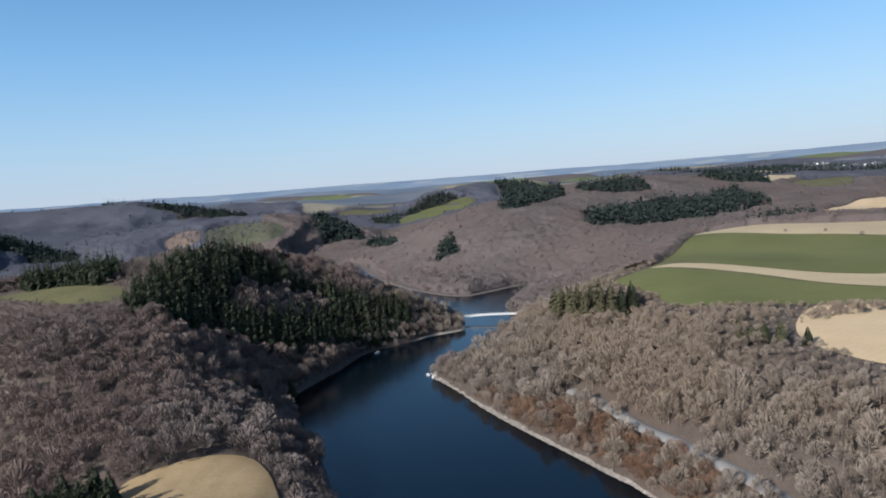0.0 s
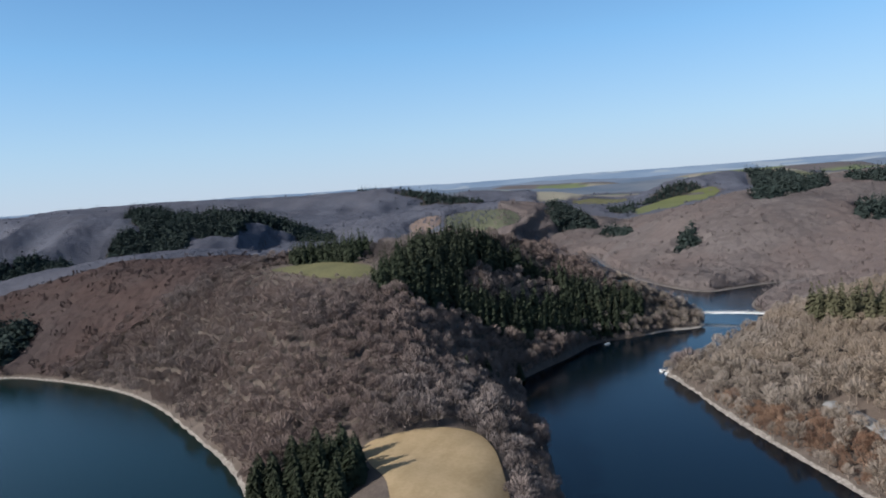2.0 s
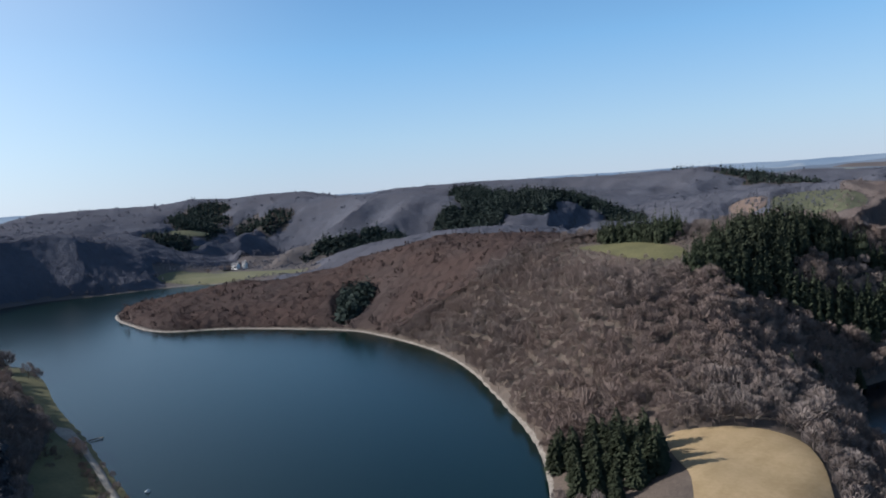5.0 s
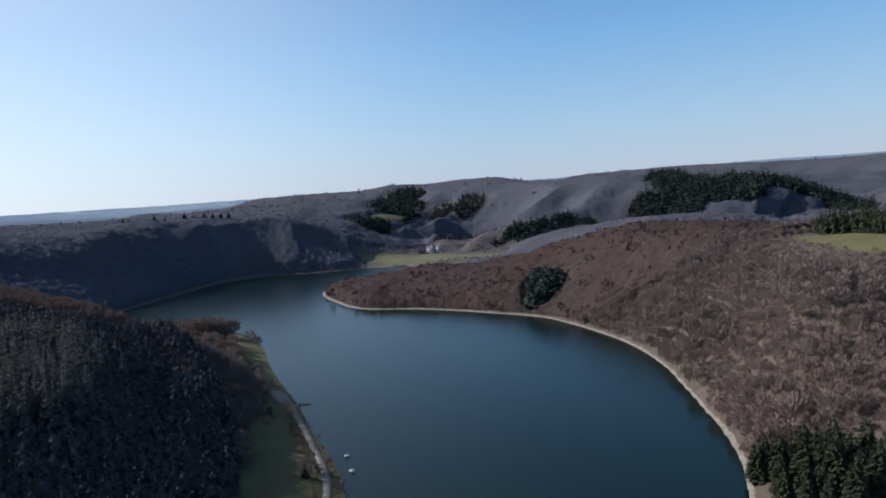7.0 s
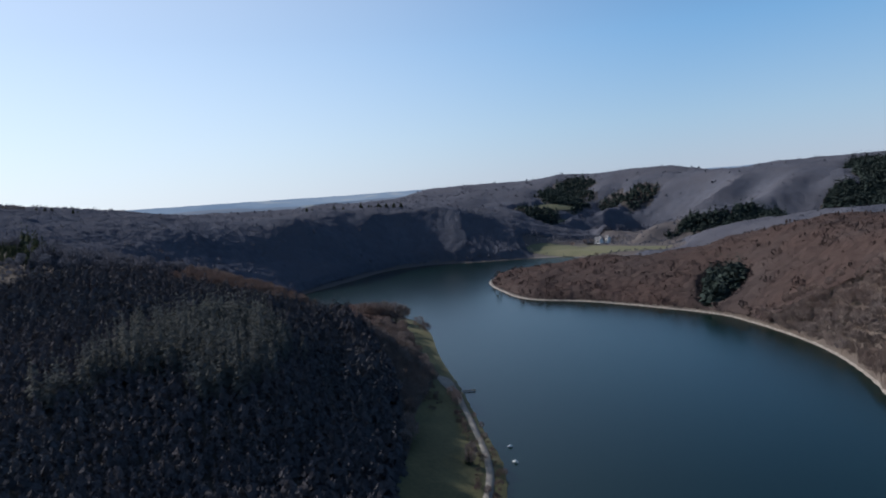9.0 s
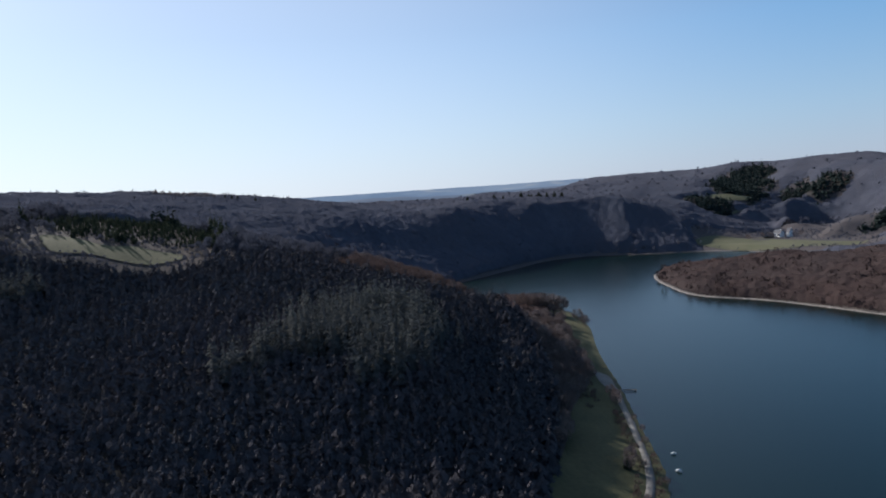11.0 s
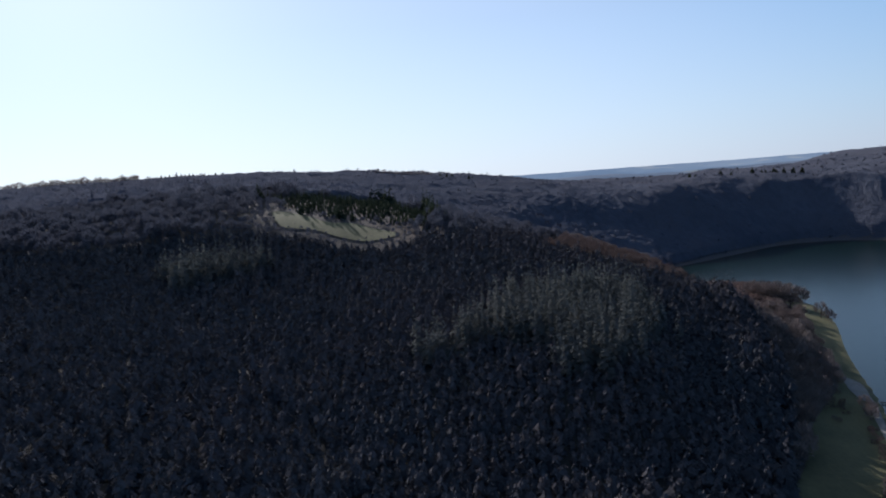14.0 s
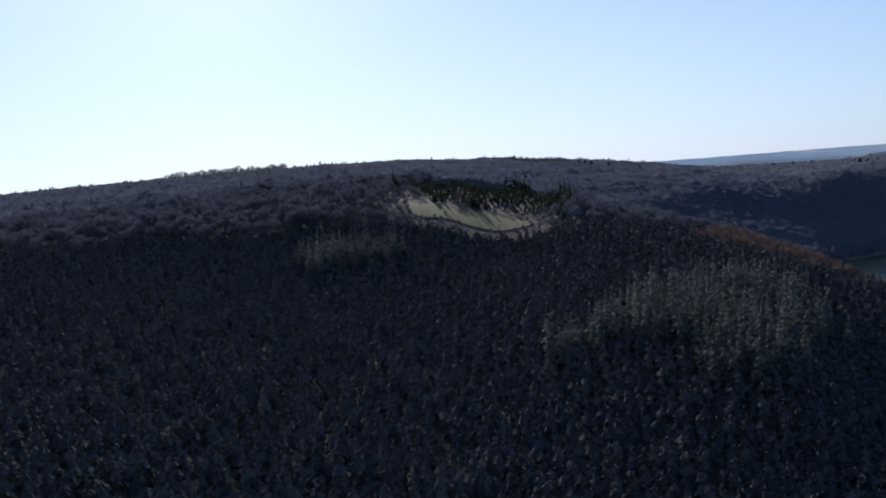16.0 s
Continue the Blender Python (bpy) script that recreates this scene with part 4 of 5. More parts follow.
def woods(near, far, gap, conifer_gap, bare, needle, seed, where):
    rs = np.random.RandomState(seed)
    p = wood_points(near, far, gap, seed)
    x, y = p[:, 0], p[:, 1]
    dark = stands(x, y) & ~within(x, y, [SPRUCE_GAP])
    south = within(x, y, [SOUTH_SPRUCE])
    red = within(x, y, [RED_RIM]) | within(x, y, [BRACKEN]) & (rs.rand(len(p)) < 0.6)
    keep = (~dark & ~red & ~within(x, y, [CLUMP]) & ~((np.abs(x + 72) < 16) & (np.abs(y - 228) < 26)) & (rs.rand(len(p)) < 1.0 + 0.15 * waves(x, y, 45, 31)))
    ids, used = plot_of(x, y, p[:, 2])
    keep &= ~(used & (PLOT_KIND[ids] == 4))
    keep &= ~within(x, y, [FARM_VALLEY]) | (rs.rand(len(p)) < 0.4)
    keep &= ~within(x, y, [CLEARING, RED_CLEARING]) | (rs.rand(len(p)) < 0.3)
    keep &= ~within(x, y, MIXED) | (rs.rand(len(p)) < 0.85)
    if near >= 600:
        # beyond the near slopes a few crowns stand out of the closed roof
        keep &= within(x, y, [CLEARING, RED_CLEARING, FARM_VALLEY]) | (rs.rand(len(p)) < np.where(np.hypot(x, y) < 950, 0.45, 0.14))
    b = p[keep]
    size = np.where(rs.rand(len(b)) < 0.15, rs.uniform(0.95, 1.25, len(b)), rs.uniform(0.5, 0.95, len(b))) * (1 + 0.22 * waves(b[:, 0], b[:, 1], 70, 12))
    size *= np.where(south[keep], 0.6, 1.0) * (edge_growth(b) if near < 1000 else 1)
    tone = np.clip(0.42 + 0.32 * rs.normal(size=len(b)) + 0.28 * waves(b[:, 0], b[:, 1], 110, 21), 0.02, 1)
    size *= 1.0 if near < 600 else 0.95 if near < 1500 else 1.1
    size *= np.where((b[:, 0] < -540) & (b[:, 1] > 540) & (b[:, 0] > -1000), 0.7, 1.0)
    dim = south[keep]
    # trees that take the twig colour with haze painted in
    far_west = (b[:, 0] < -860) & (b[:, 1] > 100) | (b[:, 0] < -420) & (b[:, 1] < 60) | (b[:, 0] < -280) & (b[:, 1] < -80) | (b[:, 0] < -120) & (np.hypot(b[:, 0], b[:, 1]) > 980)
    for k, mat, words in ((~dim & far_west, HAZED_TWIGS, "leafless woodland tinted blue-grey for haze "), (~dim & ~far_west & (b[:, 0] < (40 if near < 600 else -120)), LILAC_TWIGS if near < 600 else GREY_TWIGS if near < 1500 else HAZED_TWIGS, "leafless lilac-grey oak woodland "), (~dim & (b[:, 0] >= (40 if near < 600 else -120)), TWIGS if near < 600 else PALE_TWIGS if near < 1500 else HAZED_TWIGS, "leafless grey-brown oak woodland ")):
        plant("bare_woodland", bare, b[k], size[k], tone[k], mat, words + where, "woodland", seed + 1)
    b = p[red]
    if len(b):
        size = rs.uniform(0.5, 0.9, len(b))
        for k, mat, words in ((b[:, 0] > 0, RED_TWIGS, "rusty leafless scrub on the bank below the road"), (b[:, 0] < 0, COPSE_TWIGS, "dull reddish leafless copse along the rim of the dark hill")):
            plant("bare_woodland", bare, b[k], size[k], rs.uniform(0.2, 0.9, k.sum()), mat, words, "woodland", seed + 2)
    q = wood_points(near, far, conifer_gap, seed + 50)
    x, y = q[:, 0], q[:, 1]
    south = within(x, y, [SOUTH_SPRUCE])
    ids, used = plot_of(x, y, q[:, 2])
    k = stands(x, y) | used & (PLOT_KIND[ids] == 4)
    k = k & ~within(x, y, [RED_RIM, SPRUCE_GAP]) & (rs.rand(len(q)) < np.where(south, 0.92, 0.82))
    q, south = q[k], south[k]
    wx, wy = q[:, 0] + 6 * waves(q[:, 0], q[:, 1], 26, 51), q[:, 1] + 6 * waves(q[:, 0], q[:, 1], 26, 52)
    light = within(wx, wy, [LARCHES, LARCHES_FAR]) & (rs.rand(len(q)) < 0.85)
    size = rs.uniform(0.5, 1.0, len(q)) * np.where(south, 0.55 + 0.3 * (far_from(HILL_FOOT, q[:, 0], q[:, 1], False) < 24), 1.1 if near >= 600 else 0.95) * np.where(within(q[:, 0], q[:, 1], [MEADOW_EDGE]), 0.38, 1.0)
    size *= np.where(far_from(spline(MEADOW, 12.0), q[:, 0], q[:, 1]) < 16, 0.6, 1.0) if near < 600 else 1.0
    tone = np.clip(rs.normal(0.4, 0.3, len(q)), 0, 1)
    k = ~light & ~south
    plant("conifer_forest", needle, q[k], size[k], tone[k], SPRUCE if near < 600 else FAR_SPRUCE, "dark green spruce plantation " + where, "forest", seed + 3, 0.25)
    k = ~light & south
    if k.any():
        plant("conifer_forest", young_near, q[k], size[k], tone[k], YOUNG, "young dull green conifers on the shaded hill", "forest", seed + 5, 0.35)
    if light.any():
        plant("larch_grove", larch_near, q[light], rs.uniform(0.55, 0.95, light.sum()), rs.uniform(0.1, 1.0, light.sum()), LARCH, "pale grey-green larches on the dark hillside", "forest", seed + 4)


woods(60, 600, 5.0, 3.35, bare_near, spruce_near, 100, "on the slopes above the lake")
canopy(585, 1620, 320, 0.18, 1.05)
canopy(1560, 2750, 110, 0.25, 1.0)
woods(600, 1500, 6.6, 4.1, bare_mid, spruce_mid, 200, "on the hills across the water")
woods(1500, 2700, 13.0, 9.0, bare_far, spruce_mid, 300, "on the distant hills")


# low rusty scrub between the road and the water
q = sow((60, 200), (135, 400), 2.6, 401)
q = q[within(q[:, 0], q[:, 1], [BRACKEN]) & (far_from(road_line, q[:, 0], q[:, 1], False) > 3.2)]
z, d = land(q[:, 0], q[:, 1], True)
q = np.c_[q, z][d > 2]
rs = np.random.RandomState(402)
plant("scrub", bare_near, q, rs.uniform(0.16, 0.42, len(q)), rs.uniform(0, 1, len(q)), RED_TWIGS, "low rusty-brown scrub on the bank below the road", "scrub", 403)
# low brown scrub on the strip between the gravel track and the lake, and below the wood
q = sow((-620, 90), (-190, 280), 2.2, 411)
z, d = land(q[:, 0], q[:, 1], True)
off = far_from(track_line, q[:, 0], q[:, 1], False)
hem = far_from(HILL_FOOT, q[:, 0], q[:, 1], False)
rs = np.random.RandomState(412)
shore_strip = (d > 1.5) & (d < 11) & (q[:, 0] > -345) & (rs.rand(len(q)) < 0.6)
below_wood = within(q[:, 0], q[:, 1], [BANK_GRASS]) & (hem < 24) & (q[:, 0] < -330) & (rs.rand(len(q)) < 0.5 + 0.5 * waves(q[:, 0], q[:, 1], 40, 33))
k = (shore_strip | below_wood) & (off > 2.6) & (np.hypot(q[:, 0], q[:, 1]) > 120)
q = np.c_[q, z][k]
plant("scrub", bare_near, q, rs.uniform(0.14, 0.4, len(q)), rs.uniform(0, 1, len(q)), COPSE_TWIGS, "low brown leafless scrub on the lake bank", "scrub", 413)
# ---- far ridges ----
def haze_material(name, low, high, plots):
    """Hills kilometres off, the blue of the air painted on as glow; woods and pale plots show faintly."""
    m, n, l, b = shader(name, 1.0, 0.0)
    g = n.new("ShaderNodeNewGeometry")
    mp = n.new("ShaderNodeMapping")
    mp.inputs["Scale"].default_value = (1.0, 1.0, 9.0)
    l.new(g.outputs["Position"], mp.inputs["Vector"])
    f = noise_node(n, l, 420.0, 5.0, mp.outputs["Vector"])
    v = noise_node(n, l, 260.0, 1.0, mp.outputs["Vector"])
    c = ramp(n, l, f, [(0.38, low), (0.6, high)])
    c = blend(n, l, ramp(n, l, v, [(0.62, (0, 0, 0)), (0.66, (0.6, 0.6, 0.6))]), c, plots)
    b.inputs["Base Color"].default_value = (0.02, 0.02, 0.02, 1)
    # the haze colour shines by itself
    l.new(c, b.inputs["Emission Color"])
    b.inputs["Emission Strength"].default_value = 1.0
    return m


def ridge(name, radius, height, rough, seed, material, label, depth=160.0):
    """A long rolling ridge far round the place, rising from the ground to its crest and over."""
    a = np.radians(np.arange(-60, 160, 0.25))
    r = radius + 0.05 * radius * np.sin(a * 3 + seed)
    x, y = -np.sin(a) * r, np.cos(a) * r
    top = height(np.degrees(a)) + rough * waves(np.degrees(a) * 60, 0 * a, 900, seed) + 0.3 * rough * waves(np.degrees(a) * 60, 0 * a, 160, seed + 1)
    rows = [(1 - 1.6 * depth / radius, -20.0, 0), (1 - 0.8 * depth / radius, None, 0.55), (1.0, None, 1.0), (1 + depth / radius, None, 0.6), (1 + 2 * depth / radius, -20.0, 0)]
    v = np.concatenate([np.c_[x * k, y * k, np.full(len(a), z) if z is not None else top * s] for k, z, s in rows])
    m = len(a)
    quads = np.array([(i * m + j, i * m + j + 1, (i + 1) * m + j + 1, (i + 1) * m + j) for i in range(len(rows) - 1) for j in range(m - 1)])
    ob = mesh_object(name, v, quads, material)
    ob.data.polygons.foreach_set("use_smooth", np.ones(len(ob.data.polygons), bool))
    return tagged(ob, label, "hills", kind="structure")


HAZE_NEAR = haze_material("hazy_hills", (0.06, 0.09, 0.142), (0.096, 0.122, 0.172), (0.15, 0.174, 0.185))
HAZE_MID = haze_material("dim_hazy_hills", (0.050, 0.072, 0.108), (0.094, 0.108, 0.137), (0.151, 0.173, 0.144))
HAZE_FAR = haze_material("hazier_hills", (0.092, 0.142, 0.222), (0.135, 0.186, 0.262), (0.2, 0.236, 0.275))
ridge("backdrop", 2750, lambda a: np.interp(a, [-60, -30, -12, 0, 12, 22, 40, 60, 160], [100, 104, 96, 100, 118, 124, 100, 85, 85]), 9, 14, HAZE_MID, "wooded hills in painted blue-grey haze beyond the valley")
ridge("backdrop", 3300, lambda a: np.interp(a, [-60, -20, 0, 20, 40, 60, 75, 100, 160], [118, 122, 120, 138, 132, 116, 112, 125, 130]), 8, 4, HAZE_NEAR, "wooded ridges and faint fields in painted blue-grey haze")
ridge("backdrop", 4300, lambda a: np.interp(a, [-60, -30, 0, 10, 25, 40, 60, 75, 90, 160], [172, 162, 164, 164, 168, 152, 148, 150, 152, 154]), 4, 9, HAZE_FAR, "ridge line on the horizon in painted pale blue haze", 200)


# ---- single trees ----
def tree_kind(name, wood, crown, material, label, category, tint=0.5):
    """A tree of its own: an Empty at its foot with trunk and crown."""
    ob = new(name)
    tagged(ob, label, category)
    mesh_object("trunk", *wood, BARK, parent=ob)
    mesh_object("crown", *crown, material, np.full(len(crown[0]), tint), parent=ob)
    return ob


first = {}


def stand(kind, x, y, h, seed, label="", group=""):
    """One tree h metres high at x, y on the ground."""
    rs = random.Random(seed)
    key = (kind, seed % 3)
    z = float(land(np.array([x]), np.array([y]))[0]) - 0.15
    if key not in first:
        if kind == "spruce":
            ob = tree_kind("spruce_tree", *needle_tree(70 + key[1], 1100, 10.0, 0.27, 0.02, 0.1, 0.14, 0.66), SPRUCE, "tall dark green spruce with ragged drooping branches", "tree", 0.55)
        elif kind == "old_spruce":
            ob = tree_kind("spruce_tree", *needle_tree(80 + key[1], 170, 10.0, 0.17, 0.2, 0.4, 0.3), OLIVE, "thin yellowish spruce with a long bare trunk", "tree", 0.4)
        elif kind == "bush":
            w, c = bare_tree(90 + key[1], 150, 7, 10.0, 0.2, 0.25)
            ob = tree_kind("bush", w, c, LILAC_TWIGS, "rounded leafless shrub of grey twigs", "bush", 0.5)
        else:
            ob = tree_kind("bare_tree", *bare_tree(60 + key[1], 190, 7, 10.0, 0.16, 0.24), LILAC_TWIGS, "leafless tree with a rounded grey crown", "tree", 0.6)
        ob.matrix_basis = pose(x, y, z, 0, 0, rs.uniform(0, 360)) @ Matrix.Scale(h / 10.0, 4)
        first[key] = ob
    else:
        ob = copy_thing(first[key], pose(x, y, z, 0, 0, rs.uniform(0, 360)))
        ob.scale = (h / 10.0,) * 3
    return tagged(ob, label, group=group)


def cluster(kind, spots, h, seed, label="", group="", low=0.75):
    rs = random.Random(seed)
    for i, (x, y) in enumerate(spots):
        stand(kind, x, y, h * rs.uniform(low, 1.08), seed * 40 + i, label, group)


cluster("spruce", [(-123, 267), (-128, 264), (-116, 272), (-108, 262), (-104, 268), (-97, 261), (-92, 266), (-90, 259), (-87, 252), (-99, 252), (-94, 244), (-86, 243), (-107, 250),
                   (-112, 244), (-101, 237), (-92, 233), (-84, 233), (-80, 240), (-81, 248), (-119, 257), (-126, 255), (-88, 224), (-94, 254), (-103, 258), (-85, 260), (-100, 245), (-90, 248), (-96, 226), (-104, 228), (-112, 262)], 18.0, 3,
        "tall dark spruce in the clump beside the hayfield", "spruces by the hayfield", 0.55)
cluster("spruce", [(176, 407), (184, 408), (180, 416), (172, 420), (188, 418), (178, 428), (168, 432)], 17, 5, "dark spruce on the wooded bank below the fields", "spruces below the fields")
cluster("old_spruce", [(158, 470), (161, 461), (165, 453), (168, 446), (163, 440), (170, 438), (172, 450), (156, 478), (160, 432), (164, 426), (170, 427), (158, 446), (154, 462), (175, 440), (166, 415), (172, 412),
                       (162, 476), (168, 462), (158, 422), (178, 446)], 26, 6, group="old spruces on the bank")
cluster("spruce", [(208, 278), (203, 291), (199, 296)], 10, 7, "young spruce at the edge of the stubble field")
cluster("old_spruce", [(190, 303), (193, 308), (196, 303), (198, 296), (194, 298), (201, 288), (199, 283), (189, 296), (204, 292)], 13, 8, "slim pale-trunked tree below the stubble field", "slim trees below the stubble")
cluster("bare", [(66, 430), (70, 434), (65, 436), (71, 428)], 14, 9, "broad leafless willow on the rocky point", "willows on the point")
cluster("bare", [(-603, 225), (-600, 232), (-596, 228), (-597, 238), (-591, 234), (-592, 243), (-588, 249), (-594, 253), (-610, 222), (-608, 230), (-616, 220)], 19, 10, "tall leafless tree in the row on the grassy cape", "trees on the cape")
cluster("bare", [(-551, 248), (-545, 250), (-540, 250)], 13, 22, "round leafless tree at the water's edge", "trees at the water")
cluster("bare", [(-345, 176), (-338, 173), (-352, 177)], 8, 23, "small bare tree beside the gravel track", "trees by the track")
cluster("spruce", [(-261, 138)], 7, 24, "dark evergreen beside the gravel track")
cluster("bush", [(-318, 172), (-303, 168), (-286, 160), (-262, 146), (-247, 147), (-233, 131), (-430, 196), (-452, 203), (-412, 190)], 5, 11, group="shrubs on the lake bank")
cluster("bush", [(-264, 141), (-259, 138), (-268, 143)], 9, 26, "large dark leafless shrub beside the gravel track", "shrubs on the lake bank")
cluster("bare", [(-41, 417), (-38, 425), (-33, 433), (-28, 443), (-24, 450), (-20, 458), (-14, 466), (-9, 474), (-6, 482), (1, 490), (5, 499), (10, 508), (15, 517), (22, 525), (31, 531), (40, 536), (50, 541), (60, 548), (70, 556),
                 (-50, 420), (-45, 436), (-36, 446), (-30, 460), (-20, 474), (-14, 486), (-4, 498), (3, 512), (12, 524), (28, 540), (44, 546), (82, 562), (90, 570), (76, 566)], 10, 27, "leafless tree on the shaded lake bank", "trees on the shaded bank")
cluster("old_spruce", [(20, 541), (26, 545), (14, 536), (33, 549), (38, 552), (8, 530), (44, 557), (50, 562)], 16, 28, "slim spruce with a pale bare trunk above the bank", "slim spruces above the bank")
cluster("bush", [(-36, 410), (-34, 418), (-30, 426), (-27, 434), (-24, 440), (-20, 449), (-15, 457), (-11, 464), (-6, 472), (-3, 479), (1, 486), (5, 494), (9, 502), (14, 510), (19, 517), (27, 522), (36, 528), (45, 533), (55, 540), (66, 548),
                 (-37, 402), (-34, 394), (-32, 386)], 6, 29, "dark leafless shrub at the foot of the shaded bank", "shrubs on the shaded bank")
cluster("bare", [(439, 560), (418, 586), (448, 527)], 5, 12, "small lone tree on the fallow strip")
cluster("bush", [(204, 442), (644, 801), (203, 420)], 4, 13)
cluster("spruce", [(-227, 416), (-317, 498)], 6, 14, "small lone conifer among bare oaks")
cluster("spruce", [(-1300, 366), (-1293, 374), (-1270, 410), (-1262, 425), (-1240, 452), (-1232, 470), (-1228, 482), (-1222, 496), (-1215, 508), (-1210, 520), (-1246, 470), (-1238, 490)], 16, 15,
        "pine on the crest of the hill across the lake", "pines on the western crest")
cluster("bare", [(-1166 + 5 * i, -167 + 11 * i) for i in range(9)], 15, 16, "bare tree in the row along the hilltop", "hilltop tree row")
cluster("spruce", [(-1120, -62), (-1122, -52), (-1124, -44), (-1128, -12), (-1126, -18)], 11, 17, "spruce on the hilltop skyline", "hilltop spruces")
cluster("bare", [(-892, -565), (-1048, -656), (-1046, -640), (-1052, -630), (-1058, -620), (-1065, -609), (-1071, -599), (-1147, -628), (-1153, -616), (-1160, -604), (-1166, -592), (-1040, -511)], 14, 30, "bare tree in the long row along the crest", "tree row on the southern crest")
cluster("bare", [(-876 - 6.3 * i, -599 + 3.5 * i) for i in range(27)], 16, 31, "bare tree in the long row along the crest", "tree row on the southern crest")
cluster("spruce", [(-1051 - 6 * i, -494 + 3.7 * i) for i in range(18)], 11, 32, "low spruce in the belt along the crest", "spruce belt on the southern crest")
cluster("bare", [(-875, -815), (-840, -759), (-860, -790)], 12, 18, "lone bare tree on the hill crest")
cluster("bare", [(-1005, 796), (-1012, 786), (-1028, 845), (-990, 742), (-1030, 812), (-1000, 850)], 11, 20, "bare tree by the farm", "trees by the farm")
cluster("spruce", [(-40, 392), (-44, 386), (-47, 398), (-30, 425), (-55, 375)], 13, 21, "dark spruce on the steep shaded bank", "spruces on the shaded bank")

# ---- footbridge ----
WHITE = patchy("white_paint", (0.42, 0.42, 0.41), (0.58, 0.58, 0.57), 6.0, 0.5, 0.5, 0.01)
CONCRETE = patchy("concrete", (0.26, 0.25, 0.235), (0.38, 0.37, 0.35), 3.0, 0.3, 0.85, 0.02)
STEEL = patchy("galvanised_steel", (0.35, 0.36, 0.37), (0.48, 0.49, 0.5), 2.0, 0.3, 0.5, 0.01)


def beam(bm, a, b, w, h):
    """A box from a to b, w wide and h high."""
    a, b = Vector(a), Vector(b)
    t = (b - a).normalized()
    s = t.cross(Vector((0, 0, 1)))
    s = s.normalized() if s.length > 1e-4 else Vector((1, 0, 0))
    u = s.cross(t)
    vs = [bm.verts.new(p + s * i * w / 2 + u * j * h / 2) for p in (a, b) for i, j in ((-1, -1), (1, -1), (1, 1), (-1, 1))]
    for f in ((0, 1, 2, 3), (7, 6, 5, 4), (0, 4, 5, 1), (1, 5, 6, 2), (2, 6, 7, 3), (3, 7, 4, 0)):
        bm.faces.new([vs[i] for i in f])


def footbridge():
    a, b = Vector((104, 597, 4.2)), Vector((168, 577, 4.2))
    ob = thing("footbridge", (136, 587, 0), "white arched footbridge over the narrow arm of the lake", "bridge", turn=math.degrees(math.atan2(b.y - a.y, b.x - a.x)))
    half, n = (b - a).length / 2, 24
    at = [(-half + 2 * half * i / n, 4.2 + 1.4 * (1 - (2 * i / n - 1) ** 2)) for i in range(n + 1)]
    bm = bmesh.new()
    for (x0, z0), (x1, z1) in zip(at, at[1:]):
        beam(bm, (x0, 0, z0), (x1, 0, z1), 3.4, 0.35)
    part("deck", bm, WHITE, ob)
    for side in (-1, 1):
        bm = bmesh.new()
        for (x0, z0), (x1, z1) in zip(at, at[1:]):
            beam(bm, (x0, side * 1.5, z0 - 0.35), (x1, side * 1.5, z1 - 0.35), 0.25, 0.5)
        part("girder", bm, WHITE, ob)
        bm = bmesh.new()
        for (x0, z0), (x1, z1) in zip(at, at[1:]):
            beam(bm, (x0, side * 1.65, z0 + 1.2), (x1, side * 1.65, z1 + 1.2), 0.08, 0.08)
            beam(bm, (x0, side * 1.65, z0 + 0.7), (x1, side * 1.65, z1 + 0.7), 0.05, 0.05)
            beam(bm, (x0, side * 1.65, z0), (x0, side * 1.65, z0 + 1.2), 0.08, 0.08)
        part("railing", bm, WHITE, ob, "white metal railing")
        bm = bmesh.new()
        beam(bm, (side * (half + 1.5), 0, -3), (side * (half + 1.5), 0, 4.1), 5.0, 4.0)
        part("abutment", bm, CONCRETE, ob, "grey concrete abutment")


footbridge()

# ---- buildings ----
SLATE = patchy("slate_roof", (0.055, 0.058, 0.065), (0.10, 0.10, 0.11), 4.0, 0.4, 0.7, 0.02)
RENDERED = patchy("white_render", (0.60, 0.59, 0.56), (0.78, 0.77, 0.74), 5.0, 0.5, 0.85, 0.01)
DARK_WOOD = patchy("dark_boards", (0.05, 0.04, 0.032), (0.11, 0.09, 0.07), 3.0, 0.3, 0.85, 0.02)
GLASS, _, _, _b = shader("window_glass", 0.08, 0.5)
_b.inputs["Base Color"].default_value = (0.02, 0.025, 0.03, 1)


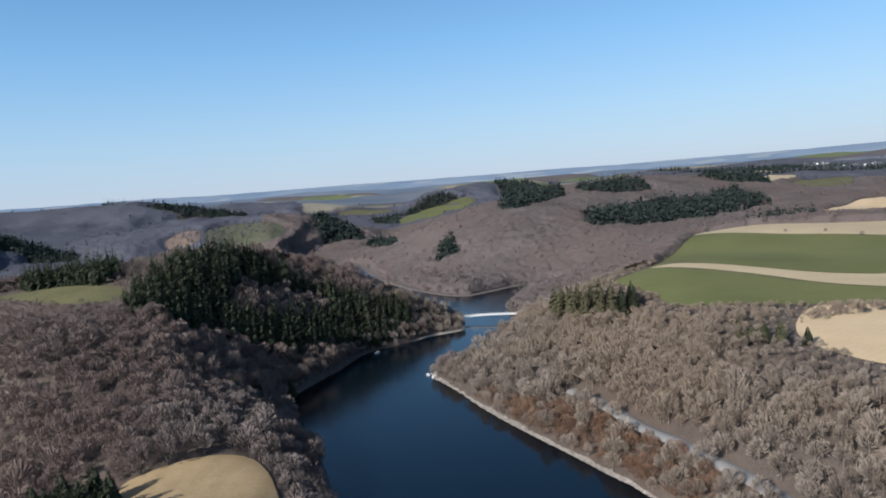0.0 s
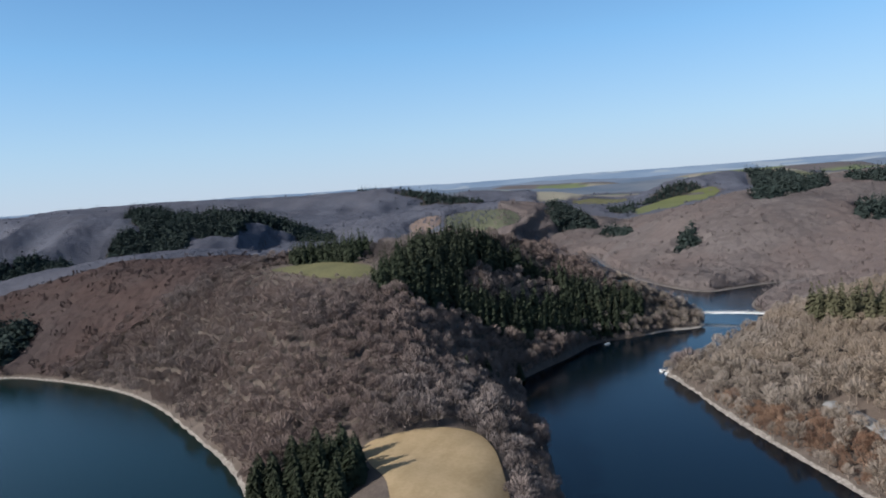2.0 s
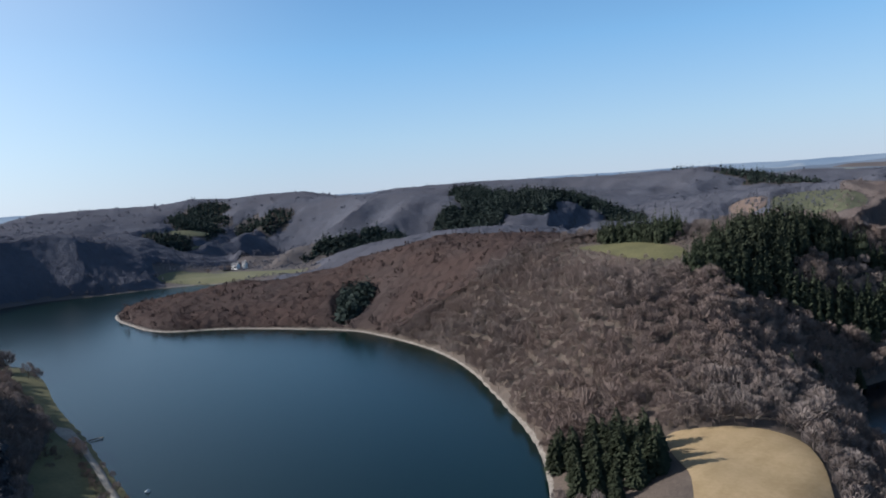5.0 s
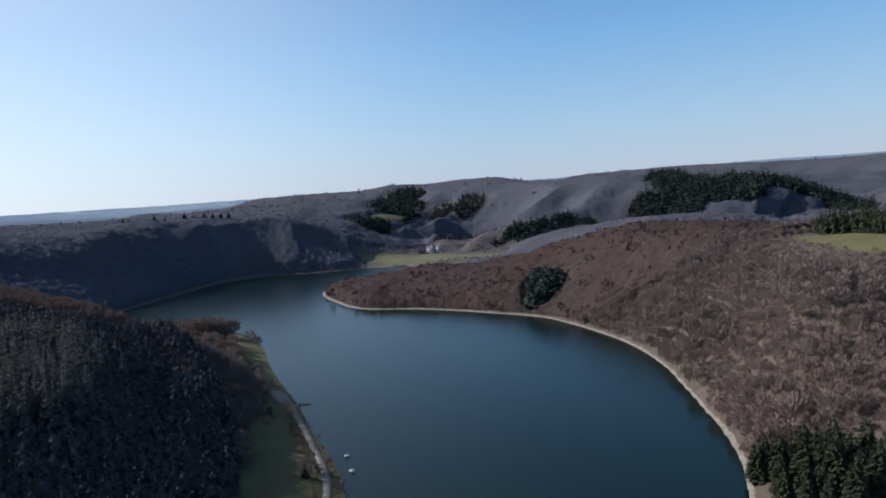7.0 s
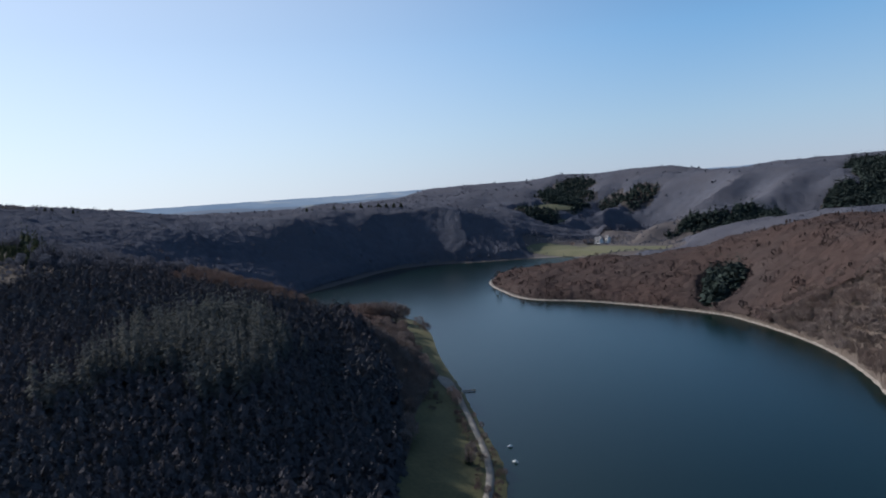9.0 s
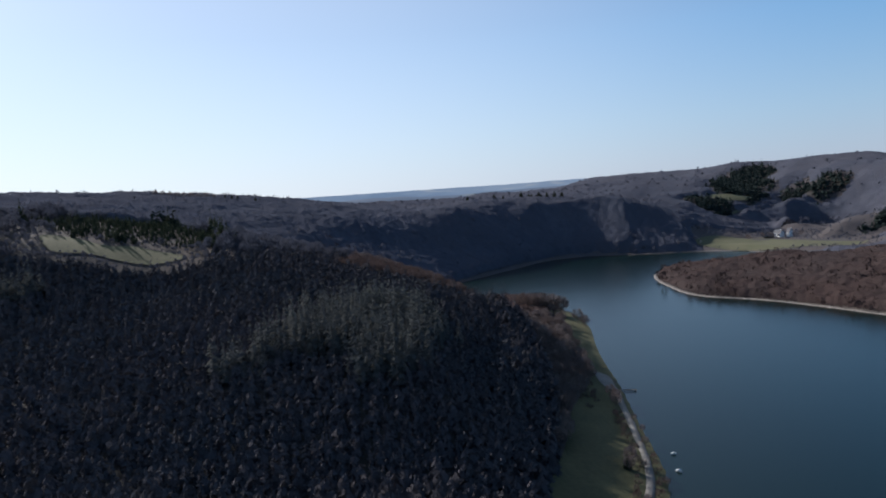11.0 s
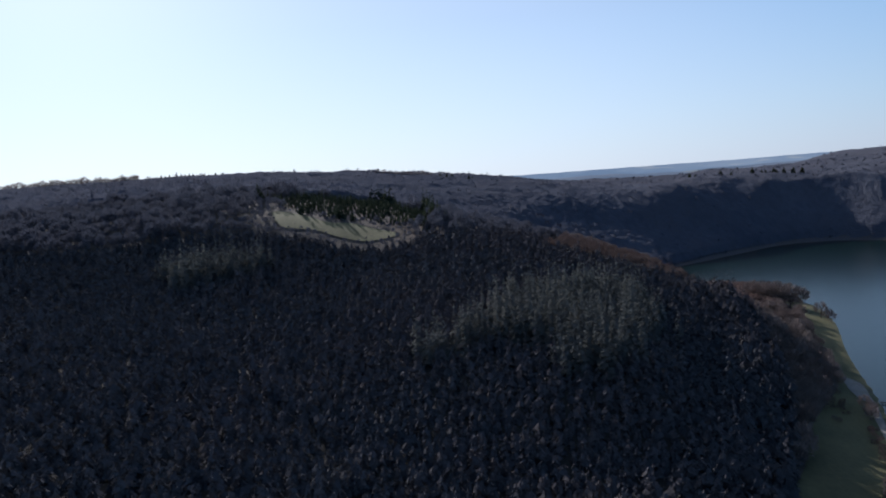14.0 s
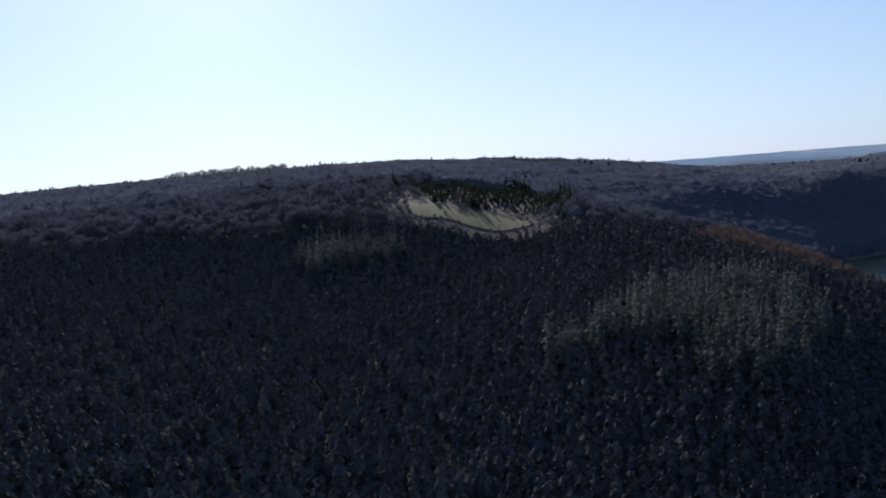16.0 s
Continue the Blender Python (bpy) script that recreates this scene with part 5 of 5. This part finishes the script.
def house(x, y, turn, long, wide, eaves, ridge_h, wall, roof_mat, label, name="house", category="house", windows=4, chimney=True):
    z = float(land(np.array([x]), np.array([y]))[0])
    ob = thing(name, (x, y, z), label, category, turn=turn)
    l, w = long / 2, wide / 2
    bm = bmesh.new()
    base = [bm.verts.new((i * l, j * w, -2.0)) for i, j in ((-1, -1), (1, -1), (1, 1), (-1, 1))]
    top = [bm.verts.new((i * l, j * w, eaves)) for i, j in ((-1, -1), (1, -1), (1, 1), (-1, 1))]
    g = [bm.verts.new((-l, 0, ridge_h)), bm.verts.new((l, 0, ridge_h))]
    for i in (0, 2):
        bm.faces.new((base[i], base[i + 1], top[i + 1], top[i]))
    bm.faces.new((base[1], base[2], top[2], g[1], top[1]))
    bm.faces.new((base[3], base[0], top[0], g[0], top[3]))
    part("wall", bm, wall, ob)
    bm = bmesh.new()
    o = 0.5
    drop = (ridge_h - eaves) / w * o
    for s in (-1, 1):
        v = [bm.verts.new(p) for p in ((-l - o, s * (w + o), eaves - drop + 0.1), (l + o, s * (w + o), eaves - drop + 0.1), (l + o, 0, ridge_h + 0.1), (-l - o, 0, ridge_h + 0.1))]
        u = [bm.verts.new(p.co + Vector((0, 0, 0.25))) for p in v]
        for q in ((0, 1, 2, 3), (0, 1, 5, 4), (1, 2, 6, 5), (2, 3, 7, 6), (3, 0, 4, 7), (4, 5, 6, 7)):
            bm.faces.new([(v + u)[i] for i in q])
    bmesh.ops.recalc_face_normals(bm, faces=bm.faces)
    roof = part("roof", bm, roof_mat, ob)
    if chimney:
        bm = bmesh.new()
        beam(bm, (l * 0.6, 0.6, eaves), (l * 0.6, 0.6, ridge_h + 1.4), 0.9, 0.9)
        part("chimney", bm, wall, roof)
    for s in (-1, 1):
        for i in range(windows):
            bm = bmesh.new()
            cx = -l + long * (i + 0.5) / windows
            beam(bm, (cx - 0.5, s * (w + 0.02), eaves * 0.55), (cx + 0.5, s * (w + 0.02), eaves * 0.55), 0.12, 1.4)
            part("window", bm, GLASS, ob)
    return ob


house(-1019, 822, 5, 15, 9, 7.0, 11.5, RENDERED, SLATE, "white farmhouse with a dark slate roof by the meadows", "farmhouse")
house(-1008, 834, 5, 7, 7, 8.5, 13.5, RENDERED, SLATE, "tall white gabled wing of the farm", "farmhouse", windows=2)
house(-1016, 800, 60, 14, 8, 3.2, 7.0, DARK_WOOD, SLATE, "low dark timber barn beside the farmhouse", "barn", "barn", 2, False)
house(-1128, 595, 10, 8, 5, 3.2, 4.6, RENDERED, STEEL, "small pale shed on the wooded hillside", "shed", "shed", 2, False)
rs = random.Random(4)
for i, (x, y) in enumerate([(1369, 1628), (1376, 1597), (1386, 1572), (1350, 1645), (1402, 1540), (1362, 1612), (1350, 1762), (1362, 1750), (1515, 2010), (1552, 1975), (1530, 1990), (1420, 1515)]):
    house(x, y, rs.uniform(0, 180), rs.uniform(14, 30), rs.uniform(9, 14), 6.5, 11, RENDERED, SLATE, "white-walled village house on the far plateau", windows=4)

# ---- shore things ----
ROCK = patchy("pale_rock", (0.30, 0.27, 0.24), (0.55, 0.52, 0.48), 3.0, 0.4, 0.9, 0.1)
HULL = patchy("white_hull", (0.45, 0.46, 0.47), (0.58, 0.58, 0.58), 2.0, 0.2, 0.35, 0.005)


def boat(x, y, turn, long=5.0, label="small white boat moored by the shore"):
    ob = thing("boat", (x, y, 0.0), label, "boat", turn=turn)
    bm = bmesh.new()
    rows = []
    for i in range(7):
        s = i / 6
        w = 0.19 * long * math.sin(math.pi * (0.18 + 0.82 * s)) ** 0.6 if s < 1 else 0.02
        rows.append([bm.verts.new((long * (s - 0.5), k * w, z)) for k, z in ((-1, 0.55 + 0.2 * s), (-0.7, -0.1), (0.7, -0.1), (1, 0.55 + 0.2 * s))])
    for a, b in zip(rows, rows[1:]):
        for k in range(3):
            bm.faces.new((a[k], b[k], b[k + 1], a[k + 1]))
    bm.faces.new(rows[0])
    for a, b in zip(rows, rows[1:]):
        bm.faces.new((a[0], a[3], b[3], b[0]))
    bmesh.ops.recalc_face_normals(bm, faces=bm.faces)
    part("hull", bm, HULL, ob)
    bm = bmesh.new()
    beam(bm, (-0.12 * long, 0, 0.95), (0.15 * long, 0, 0.95), 0.25 * long, 0.6)
    bmesh.ops.bevel(bm, geom=bm.edges[:], offset=0.12, segments=1, affect="EDGES")
    part("cabin", bm, HULL, ob)
    return ob


boat(-258, 159, 20, 3.0)
boat(-275, 167, 60, 2.4)
boat(29, 515, 30, 4.5)
boat(55.5, 437, 100, 5.0)
boat(57.5, 430, 80, 4.0)


def rock(x, y, z, r, seed):
    rr = random.Random(seed)
    bm = bmesh.new()
    bmesh.ops.create_icosphere(bm, subdivisions=2, radius=r)
    for v in bm.verts:
        k = noise.noise(v.co * (1.2 / r) + Vector((seed * 3.1, 0, 0)))
        v.co = Vector((v.co.x * 1.3, v.co.y, v.co.z * 0.55)) * (1 + 0.45 * k)
    ob = tagged(new("rock", bpy.data.meshes.new("rock")), "pale angular rock at the water's edge", "rock", "rocks on the point")
    bm.to_mesh(ob.data)
    bm.free()
    ob.data.materials.append(ROCK)
    ob.matrix_basis = pose(x, y, z, 0, 0, rr.uniform(0, 360))
    return ob


for i, (x, y, r) in enumerate([(59, 432, 1.4), (61, 428, 1.1), (62.5, 424, 1.3), (60, 436, 1.0), (64, 420, 0.9), (65, 415, 1.1), (66, 409, 0.8), (58, 439, 0.9), (67, 403, 0.9)]):
    rock(x, y, 0.15, r, i)


def jetty():
    ob = thing("jetty", (-366, 195.5, 0), "small dark wooden jetty reaching into the lake", "jetty", turn=65)
    bm = bmesh.new()
    beam(bm, (-4, 0, 0.6), (4, 0, 0.6), 1.3, 0.2)
    part("deck", bm, DARK_WOOD, ob)
    for x in (-3, 0, 3):
        for y in (-0.55, 0.55):
            bm = bmesh.new()
            beam(bm, (x, y, -5), (x, y, 1.2), 0.2, 0.2)
            part("post", bm, DARK_WOOD, ob)


jetty()
